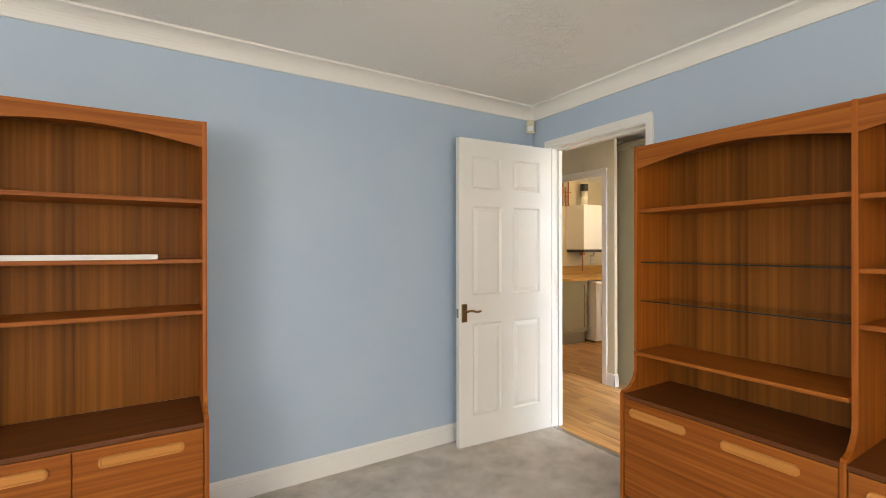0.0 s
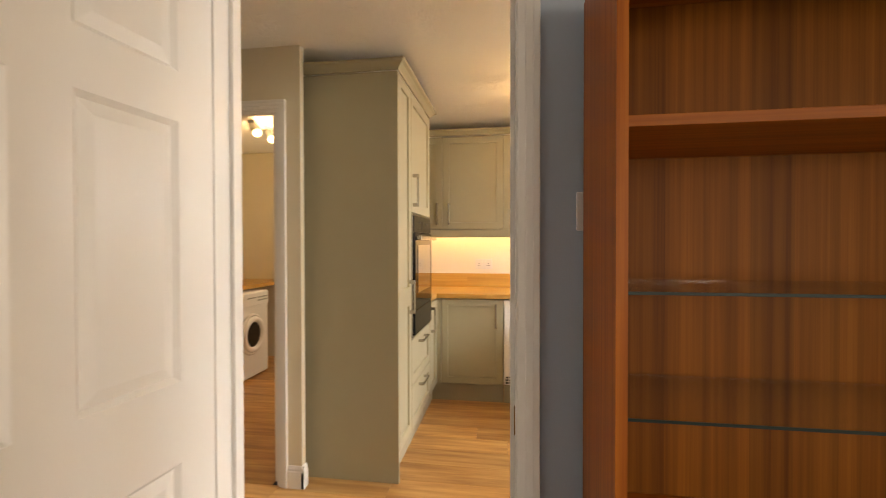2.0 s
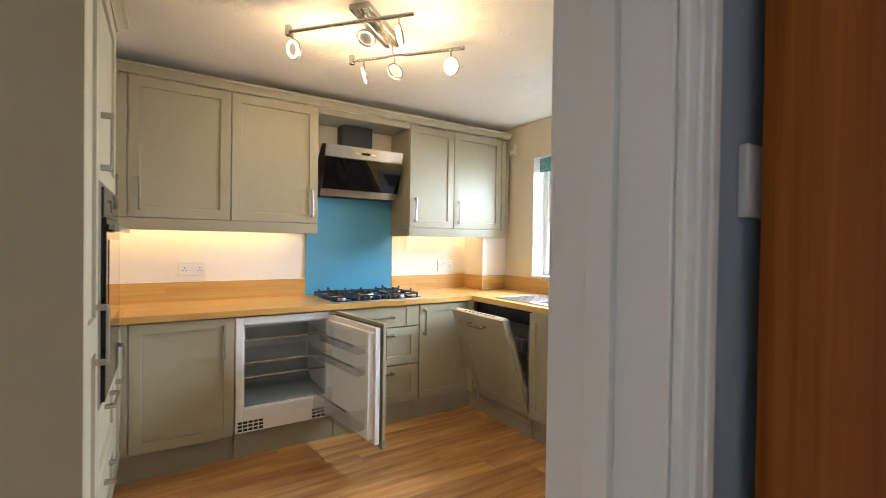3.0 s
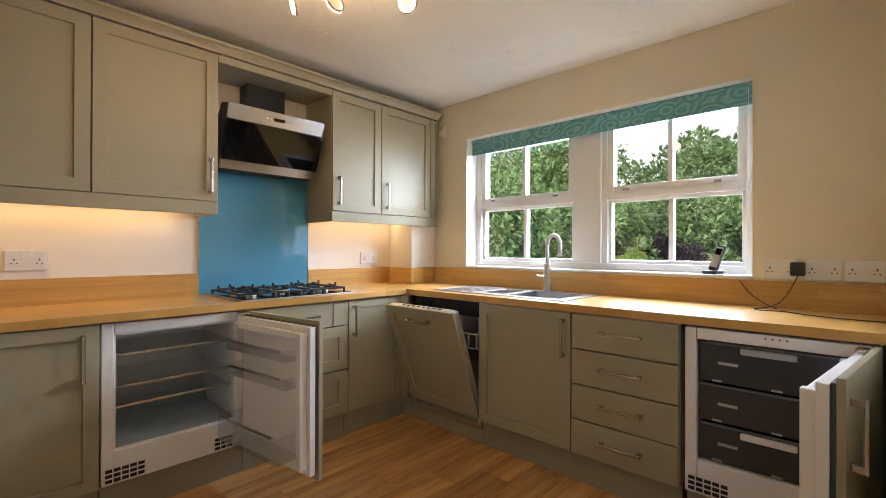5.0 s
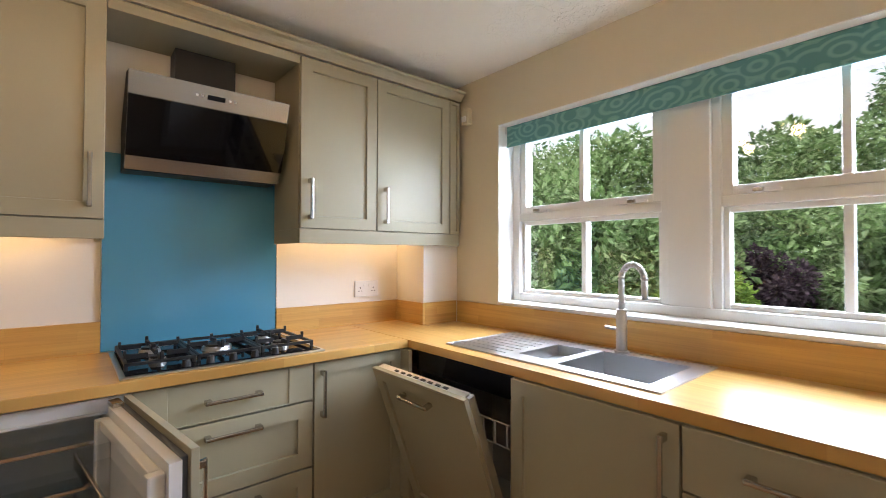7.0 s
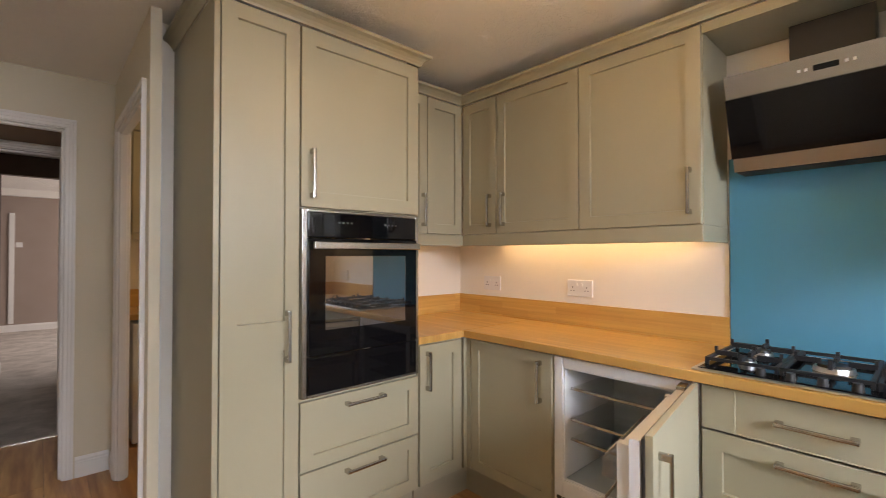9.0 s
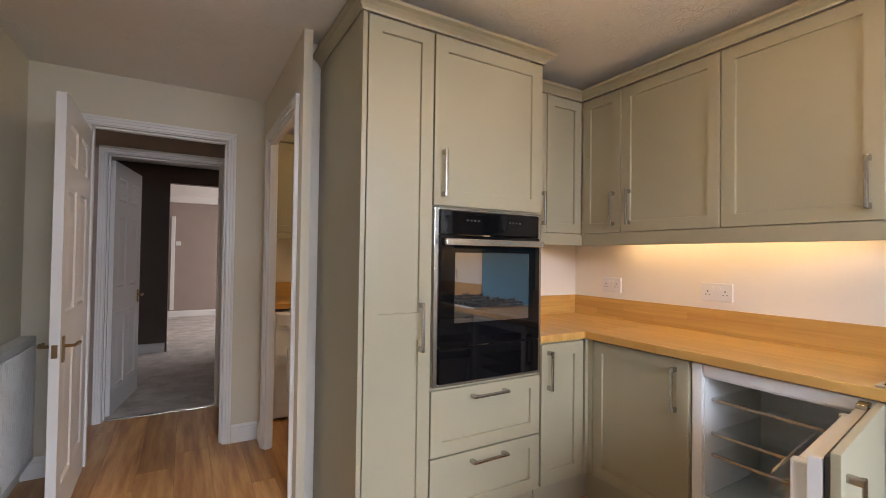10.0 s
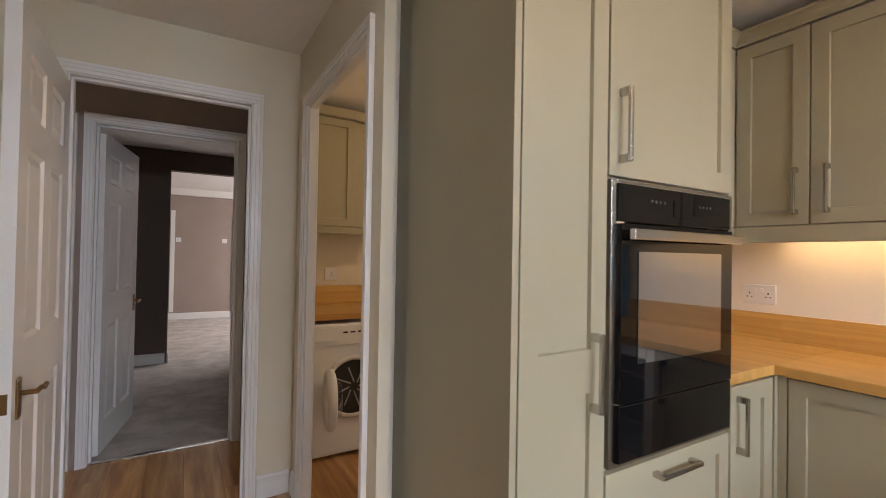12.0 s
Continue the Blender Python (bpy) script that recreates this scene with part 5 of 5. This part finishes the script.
def machine(name, label, m, ajar):
    """Front-loading white machine, 600 mm wide, its face at y = 0."""
    t = thing(name, label, name.replace("_", " "), m)
    part("cabinet_body", boxes([(0, 0.595, 0, 0.55, 0.02, 0.85)], 0.012), WHITEGOODS, t)
    part("feet", boxes([(0.03, 0.07, 0.05, 0.5, 0, 0.02), (0.525, 0.565, 0.05, 0.5, 0, 0.02)]), RUBBER, t)
    cp = part("control_panel", boxes([(0.01, 0.585, -0.012, 0.0, 0.715, 0.84)], 0.004), WHITEGOODS, t)
    part("detergent_drawer", boxes([(0.025, 0.19, -0.02, -0.0121, 0.745, 0.83)], 0.004), WHITEGOODS, cp)
    part("marking", boxes([(0.22 + i * 0.05, 0.25 + i * 0.05, -0.0135, -0.0121, 0.79, 0.8) for i in range(3)]), RUBBER, cp)
    part("button_row", boxes([(0.4 + i * 0.035, 0.42 + i * 0.035, -0.016, -0.0121, 0.755 + j * 0.03, 0.77 + j * 0.03) for i in range(5) for j in range(2)], 0.001), GREYPLASTIC, cp)
    bm = bmesh.new()
    ring(bm, (0.3, -0.004, 0.44), (0, 1, 0), 0.188, 0.016)
    part("door_surround", bm, SOCKET, t, smooth=True)
    bm = bmesh.new()
    tube(bm, (0.3, -0.003, 0.44), (0.3, 0.004, 0.44), 0.18, 36)
    part("drum_opening", bm, RUBBER, t, "dark drum opening")
    bm = bmesh.new()
    for i in range(8):
        a = i * math.pi / 4
        tube(bm, (0.3 + 0.03 * math.cos(a), -0.006, 0.44 + 0.03 * math.sin(a)), (0.3 + 0.13 * math.cos(a + 0.3), -0.004, 0.44 + 0.13 * math.sin(a + 0.3)), 0.005, 8)
    part("drum_vanes", bm, GREYPLASTIC, t)
    hm = pose(0.12, -0.02, 0.44, 0, 0, -100 if ajar else 0)
    bm = bmesh.new()
    off = 0.18
    ring(bm, (off, 0, 0), (0, 1, 0), 0.15, 0.028)
    pd = part("porthole_door", bm, WHITEGOODS, t, "white porthole door", smooth=True, m=hm)
    bm = bmesh.new()
    tube(bm, (off, 0.0, 0), (off, 0.06 if ajar else 0.004, 0), 0.135, 30, 0.1)
    part("porthole_glass", bm, TRAY if ajar else BLACK, pd)
    return t


machine("washing_machine", "white washing machine with its round door open", pose(4.3, 4.27, 0), True)
machine("tumble_dryer", "white tumble dryer with a dark porthole", pose(5.605, 4.2, 0), False)
for x, w in ((4.33, 0.36), (4.69, 0.3)):
    uc = thing("utility_wall_cabinet", "sage green wall cabinet above the washing machine", "cabinet", pose(x, 4.58 if w > 0.33 else 4.6, 0))
    part("body", boxes([(0, w, 0.021, 0.31, 1.49, 2.26)]), SAGE, uc)
    d = shaker("door", uc, 0, w, 1.49, 2.26)
    part("cornice", boxes([(-0.02, w, -0.03, 0.31, 2.262, 2.33)], 0.008), SAGE, uc)
    part("pelmet", boxes([(0, w, 0.01, 0.03, 1.44, 1.489)], 0.003), SAGE, uc)
socket_plate("double_socket", "white socket in the utility room", pose(4.62, 4.9, 1.14), 0.1, (0.0,))
bl = thing("boiler", "white wall-hung gas boiler with a dark underside", "boiler", pose(5.765, 4.55, 1.275))
part("casing", boxes([(0, 0.42, 0, 0.345, 0.03, 0.7)], 0.008), WHITEGOODS, bl)
part("underside", boxes([(0.01, 0.41, 0.01, 0.34, -0.01, 0.03)], 0.002), RUBBER, bl)
bm = bmesh.new()
tube(bm, (0.2, 0.2, -0.3), (0.2, 0.2, 0.0), 0.012, 10)
tube(bm, (0.2, 0.17, -0.03), (0.2, 0.23, -0.03), 0.03, 14)
part("drain_pipe", bm, COPPER, bl)
bm = bmesh.new()
bent(bm, [(0.21, 0.17, 0.7), (0.21, 0.17, 0.84), (0.3, 0.25, 0.9), (0.4, 0.34, 0.9)], 0.05, 16)
part("flue", bm, WHITE, bl, "white bent flue pipe", smooth=True)
bm = bmesh.new()
tube(bm, (0.3, 0.25, 0.95), (0.3, 0.25, 1.05), 0.06, 18)
part("vessel", bm, RUBBER, bl, "black cylinder above the flue")
pp = thing("copper_pipes", "copper heating pipes on the utility wall", "pipe", pose(5.68, 4.88, 1.97))
for dx, h in ((0.0, 0.44), (0.12, 0.44), (0.06, 0.3)):
    bm = bmesh.new()
    tube(bm, (dx, 0, 0), (dx, 0, h), 0.011, 10)
    tube(bm, (dx - 0.02, 0, h * 0.5), (dx + 0.05, 0, h * 0.5), 0.01, 8)
    part("pipe", bm, COPPER, pp)
ds = thing("fused_spur", "round white switch with a drooping lead beside the boiler", "switch", pose(6.42, 4.9, 1.42))
bm = bmesh.new()
tube(bm, (0, 0, 0), (0, -0.02, 0), 0.06, 20, 0.05)
part("cover", bm, SOCKET, ds, smooth=True)
bm = bmesh.new()
bent(bm, [(0, -0.012, -0.05), (-0.01, -0.02, -0.14), (-0.05, -0.025, -0.21), (-0.13, -0.03, -0.22)], 0.008, 8)
part("lead", bm, GREYPLASTIC, ds, smooth=True)
socket_plate("double_socket", "white socket above the utility worktop", pose(6.38, 4.9, 1.13), 0.13, (-0.035, 0.035))
us = thing("utility_spotlights", "white ceiling spotlights with a warm glowing lamp", "ceiling light", pose(5.6, 3.9, CEIL))
part("mount", boxes([(-0.16, 0.16, -0.03, 0.03, -0.025, 0)], 0.004), WHITE, us)
for dx in (-0.12, 0.12):
    bm = bmesh.new()
    tube(bm, (dx, 0, -0.03), (dx - 0.06, -0.07, -0.12), 0.032, 16, 0.04)
    hd_ = part("spot_head", bm, WHITE, us)
    bm = bmesh.new()
    tube(bm, (dx - 0.06, -0.07, -0.12), (dx - 0.065, -0.076, -0.128), 0.034, 16)
    part("lamp", bm, BULB, hd_)
uw = thing("utility_window", "small window in the utility room with a glowing pane", "window", pose(6.75, 3.75, 1.2), kind="structure")
part("frame", boxes([(-0.012, 0.0, -0.4, 0.4, 0, 0.05), (-0.012, 0.0, -0.4, 0.4, 0.85, 0.9), (-0.012, 0.0, -0.4, -0.35, 0.05, 0.85), (-0.012, 0.0, 0.35, 0.4, 0.05, 0.85)], 0.002), WHITE, uw)
# solid wall behind: the pane itself glows, standing in for daylight
part("frosted_pane", boxes([(-0.006, -0.001, -0.35, 0.35, 0.05, 0.85)]), glow("self_lit_frosted_glass", (0.9, 0.95, 1.0), 1.2), uw)


# ---- bookcases ----
def side_panel(t, x0, x1, h, low_d, up_off, step):
    """Upright whose front edge sweeps back from the deep base to the shallow top."""
    prof = [(0, 0.0), (0, step), (0.012, step + 0.012)]
    prof += [(0.012 + (up_off - 0.012) * math.sin(a), step + 0.012 + 0.11 * (1 - math.cos(a))) for a in [i * math.pi / 16 for i in range(1, 9)]]
    prof += [(up_off, h), (low_d, h), (low_d, 0.0)]
    bm = prism(bmesh.new(), prof, x0, x1, lambda u, v, k: (k, u, v))
    part("side_panel", bm, TEAK, t)


def pull_frame(x0, x1, z0, z1, lip=0.009):
    """Round-cornered frame standing a little proud of the door."""
    bm = bmesh.new()

    def outline(ins, y):
        r, pts = (z1 - z0) * 0.42 - ins, []
        for cx, cz, a0 in ((x1, z1, 0), (x0, z1, 90), (x0, z0, 180), (x1, z0, 270)):
            sx, sz = (-1 if cx == x1 else 1), (-1 if cz == z1 else 1)
            for k in range(6):
                a = radians(a0 + k * 18)
                pts.append(bm.verts.new((cx + sx * (ins + r) + r * math.cos(a), y, cz + sz * (ins + r) + r * math.sin(a))))
        return pts

    loops = [outline(0, 0.004), outline(0, -0.003), outline(0.002, -0.005), outline(lip - 0.002, -0.005), outline(lip, -0.003), outline(lip, 0.004)]
    for a, b in zip(loops, loops[1:]):
        for k in range(len(a)):
            q = (k + 1) % len(a)
            bm.faces.new((a[k], a[q], b[q], b[k]))
    return bm


def bay(t, x0, x1, h, up_off, depth, step, shelves, glass, doors, low_shelf=None):
    part("back_panel", boxes([(x0, x1, depth - 0.012, depth - 0.004, step, h - 0.02)]), TEAK_BACK_SHADED, t)
    part("base_front", boxes([(x0, x1, 0.03, 0.045, 0.0, 0.07)]), TEAK_DARK, t)
    part("base_body", boxes([(x0, x1, 0.024, depth - 0.004, 0.07, step - 0.022)]), TEAK_X, t)
    part("base_top", boxes([(x0, x1, 0.0, depth - 0.013, step - 0.02, step)], 0.002), TEAK_DARK, t)
    part("top_board", boxes([(x0, x1, up_off, depth - 0.004, h - 0.018, h)], 0.002), TEAK_X, t)
    n = 20
    w = x1 - x0
    arch = [(0, h - 0.018), (w, h - 0.018)] + [(w - w * i / n, h - 0.115 + 0.055 * math.sin(math.pi * i / n)) for i in range(n + 1)]
    part("arched_rail", prism(bmesh.new(), arch, up_off + 0.002, up_off + 0.02, lambda u, v, k: (x0 + u, k, v)), TEAK_X, t)
    for z in shelves:
        part("shelf", boxes([(x0, x1, up_off + 0.012, depth - 0.013, z - 0.018, z)], 0.0015), TEAK_X, t)
    if low_shelf:
        part("shelf", boxes([(x0, x1, up_off - 0.03, depth - 0.013, low_shelf - 0.018, low_shelf)], 0.0015), TEAK_X, t, "deeper lower shelf")
    for z in glass:
        part("glass_shelf", boxes([(x0 + 0.002, x1 - 0.002, up_off + 0.03, depth - 0.02, z - 0.005, z)], 0.001), SHELFGLASS, t, "clear glass shelf with a dark edge")
        part("glass_edge", boxes([(x0 + 0.002, x1 - 0.002, up_off + 0.0285, up_off + 0.03, z - 0.005, z)]), material("glass_edge_green", (0.012, 0.025, 0.022), 0.4, spec=0.2), t)
    for dx0, dx1, pulls in doors:
        dd = part("flap_door", boxes([(dx0 + 0.002, dx1 - 0.002, 0.004, 0.022, 0.075, step - 0.024)], 0.002), TEAK_X, t, "teak flap with cut-in pull")
        for p0, p1 in pulls:
            z1 = step - 0.07
            pf = part("pull", pull_frame(p0, p1, z1 - 0.034, z1 + 0.008), TEAK_PULL, dd, "pale teak pull frame")
            part("pull_recess", boxes([(p0 + 0.01, p1 - 0.01, 0.0, 0.0045, z1 - 0.025, z1 - 0.001)]), TEAK_PULL, dd)


H, STEP, UPO = 1.852, 0.585, 0.115
HL = 1.895
lb = thing("bookcase", "teak wall bookcase with empty shelves on a cupboard base", "bookcase", pose(-0.21, 2.215, 0), "teak wall units")
side_panel(lb, 0.0, 0.018, HL, 0.42, UPO, STEP)
side_panel(lb, 0.894, 0.912, HL, 0.42, UPO, STEP)
bay(lb, 0.018, 0.894, HL - 0.002, UPO, 0.42, STEP, (1.545, 1.278, 1.048), (), ((0.02, 0.456, ((0.11, 0.39),)), (0.456, 0.892, ((0.535, 0.82),))))
strip = thing("white_strip", "white painted timber strip lying on a bookcase shelf", "timber strip", pose(-0.15, 2.36, 1.278))
part("board", boxes([(0.0, 0.665, 0.0, 0.06, 0.0, 0.022)], 0.002), WHITE, strip)
rbk = thing("bookcase", "long teak wall bookcase with glass shelves and cupboard base", "bookcase", pose(2.52, 1.532, 0, 0, 0, EAST), "teak wall units")
side_panel(rbk, 0.0, 0.018, H, 0.42, UPO, STEP)
bay(rbk, 0.018, 0.87, H - 0.002, UPO, 0.42, STEP, (1.526,), (1.252, 1.05), ((0.02, 0.868, ((0.055, 0.335), (0.485, 0.757))),), 0.79)
side_panel(rbk, 0.87, 0.888, H, 0.42, UPO, STEP)
bay(rbk, 0.888, 1.74, H - 0.002, UPO, 0.42, STEP, (1.515, 1.25, 1.05), (), ((0.89, 1.738, ((0.94, 1.22), (1.4, 1.67))),))
side_panel(rbk, 1.74, 1.758, H, 0.42, UPO, STEP)

# ---- garden ----
GRASS = material("lawn", (0.06, 0.1, 0.03), 0.9)
v = coords(GRASS)
lk(GRASS, ramp(GRASS, noise_tex(GRASS, v, 3, 6, 0.7), [(0.3, (0.035, 0.06, 0.018)), (0.7, (0.085, 0.13, 0.04))]), GRASS.node_tree.nodes["Principled BSDF"].inputs["Base Color"])
setting("ground", boxes([(-400, 400, -400, 400, -0.4, -0.3)]), GRASS, "lawn around the house", "lawn")
BARK = wood("bark", (0.04, 0.028, 0.02), (0.07, 0.05, 0.035), (0.11, 0.085, 0.06), "z", 0.9, (18, 18, 4))
FENCE = wood("weathered_fence", (0.16, 0.14, 0.12), (0.24, 0.215, 0.19), (0.31, 0.28, 0.25), "z", 0.85, (30, 30, 2), 0.15)


def leaf_mat(name, a, b, c):
    m = material(name, b, 0.55)
    g = nd(m, "ShaderNodeNewGeometry")
    col = ramp(m, g.outputs["Random Per Island"], [(0.0, a), (0.55, b), (1.0, c)])
    bs = m.node_tree.nodes["Principled BSDF"]
    lk(m, col, bs.inputs["Base Color"])
    tl = nd(m, "ShaderNodeBsdfTranslucent")
    lk(m, col, tl.inputs["Color"])
    mx = nd(m, "ShaderNodeMixShader")
    mx.inputs[0].default_value = 0.5
    lk(m, bs.outputs[0], mx.inputs[1])
    lk(m, tl.outputs[0], mx.inputs[2])
    lk(m, mx.outputs[0], m.node_tree.nodes["Material Output"].inputs["Surface"])
    return m


L_MID = leaf_mat("mid_green_leaves", (0.06, 0.11, 0.035), (0.18, 0.31, 0.11), (0.42, 0.57, 0.3))
L_DARK = leaf_mat("dark_green_leaves", (0.035, 0.075, 0.028), (0.11, 0.2, 0.08), (0.25, 0.38, 0.18))
L_LIME = leaf_mat("lime_leaves", (0.11, 0.2, 0.03), (0.2, 0.32, 0.05), (0.3, 0.42, 0.1))
L_PURPLE = leaf_mat("purple_leaves", (0.02, 0.012, 0.02), (0.045, 0.025, 0.04), (0.09, 0.06, 0.08))


def foliage(rng, clumps, per, leaf):
    """Leaves as small folded blades, in clumps of (centre, radius)."""
    vs, fs = [], []
    for c, r in clumps:
        for _ in range(per):
            d = Vector((rng.gauss(0, 1), rng.gauss(0, 1), rng.gauss(0, 1))).normalized()
            p = Vector(c) + d * r * (0.55 + 0.55 * rng.random())
            out = (d + Vector((rng.gauss(0, 0.5), rng.gauss(0, 0.5), rng.gauss(0, 0.5) - 0.2))).normalized()
            side = out.cross(Vector((rng.gauss(0, 1), rng.gauss(0, 1), rng.gauss(0, 1)))).normalized()
            ln = leaf * (0.6 + 0.8 * rng.random())
            up = out.cross(side) * 0.12 * ln
            i = len(vs)
            vs += [p, p + out * ln * 0.5 + side * ln * 0.26 + up, p + out * ln, p + out * ln * 0.5 - side * ln * 0.26 + up]
            fs += [(i, i + 1, i + 2), (i, i + 2, i + 3)]
    me = bpy.data.meshes.new("crown")
    me.from_pydata([tuple(q) for q in vs], [], fs)
    return me


def plant(name, label, x, y, height, spread, mat, seed, leaf=0.14, n=60, per=60, trunk=0.06, low=0.12):
    if name == "tree":
        height *= 1.18
    leaf, per = leaf * 0.82, int(per * 2.5)
    rng = random.Random(seed)
    t = thing(name, label, name, pose(x, y, -0.3))
    bm = bmesh.new()
    tube(bm, (0, 0, 0), (0, 0, height * 0.45), trunk, 10, trunk * 0.6)
    cl = []
    for i in range(n):
        a = rng.random() * 2 * math.pi
        h = low + (1 - low) * rng.random() ** 0.85
        wide = spread * (0.35 + 0.75 * math.sin(math.pi * min(0.95, 0.18 + 0.75 * h))) * rng.random() ** 0.5
        c = Vector((wide * math.cos(a), wide * math.sin(a), height * h * (0.86 + 0.14 * rng.random())))
        cl.append((c, spread * (0.14 + 0.16 * rng.random())))
        if i % 4 == 0:
            tube(bm, (0, 0, height * 0.35 * rng.random() + 0.1), c, trunk * 0.35, 6, trunk * 0.08)
    part("trunk", bm, BARK, t)
    me = foliage(rng, cl, per, leaf)
    me.materials.append(mat)
    cr = new("crown", me)
    cr.parent = t
    return t


plant("shrub", "dense green shrub close to the kitchen window", 7.4, -3.7, 2.6, 1.2, L_MID, 1, 0.12, 80, 75)
plant("shrub", "broad-leaved green shrub near the window", 6.3, -4.9, 2.3, 1.0, L_MID, 2, 0.14, 70, 75)
plant("shrub", "dark green shrub behind the border", 6.0, -6.6, 2.5, 1.2, L_DARK, 3, 0.13, 70, 65)
plant("shrub", "low lime green shrub in the border", 5.55, -3.9, 1.4, 0.5, L_LIME, 4, 0.08, 50, 80)
plant("shrub", "purple-leaved shrub in the border", 5.4, -5.1, 1.75, 0.62, L_PURPLE, 5, 0.08, 50, 80)
plant("shrub", "tall green laurel in the border", 4.95, -6.4, 2.25, 0.95, L_MID, 6, 0.14, 80, 75)
plant("shrub", "light green shrub against the fence", 5.3, -7.9, 2.7, 1.3, L_MID, 13, 0.13, 80, 70)
plant("tree", "small leafy green tree beyond the fence", 5.3, -10.4, 3.6, 1.7, L_MID, 7, 0.17, 120, 60, 0.1)
plant("tree", "green garden tree behind the border", 8.9, -8.4, 3.6, 2.0, L_MID, 8, 0.17, 110, 65, 0.1)
plant("tree", "tall dark tree beyond the fence", 4.0, -13.5, 5.0, 1.6, L_DARK, 9, 0.2, 90, 55, 0.14, 0.3)
plant("tree", "green tree beyond the fence", 7.0, -13.0, 3.9, 2.4, L_DARK, 10, 0.2, 110, 60, 0.12)
plant("tree", "green tree beyond the fence", 12.5, -10.8, 4.2, 2.8, L_MID, 11, 0.2, 110, 60, 0.12)
plant("shrub", "low green shrub in front of the fence", 4.45, -8.0, 0.9, 0.5, L_MID, 12, 0.09, 40, 60)
ts = thing("plant_support", "small wooden plant support leaning on the fence", "plant support", pose(4.08, -8.5, -0.3))
bm = bmesh.new()
for k in (-1, 1):
    tube(bm, (k * 0.16, 0, 0), (k * 0.05, -0.1, 1.75), 0.016, 8)
for i in range(4):
    w = 0.15 - i * 0.025
    tube(bm, (-w, -0.02 * i, 0.4 + i * 0.35), (w, -0.02 * i, 0.4 + i * 0.35), 0.012, 8)
part("ladder", bm, FENCE, ts)
fn = thing("fence", "weathered grey timber fence at the end of the garden", "fence", pose(0, -8.8, -0.3))
slat = box(bmesh.new(), 0, 0.14, 0, 0.018, 0, 1.75, 0.003)
sm = bpy.data.meshes.new("slat")
slat.to_mesh(sm)
slat.free()
sm.materials.append(FENCE)
for i in range(110):
    ob = new("slat", sm)
    ob.parent = fn
    ob.location = (-4 + i * 0.146, (i % 2) * 0.012, 0)
part("rail", boxes([(-4, 12.1, 0.03, 0.07, 0.35, 0.43), (-4, 12.1, 0.03, 0.07, 1.35, 1.43)], 0.004), FENCE, fn)

# laminate planks, last
lay(2.985, 6.16, -0.6, 2.945)
lay(2.89, 4.17, 2.945, 4.88)
lay(4.17, 6.75, 2.99, 4.9)
lay(1.5, 2.89, 4.19, 4.88)
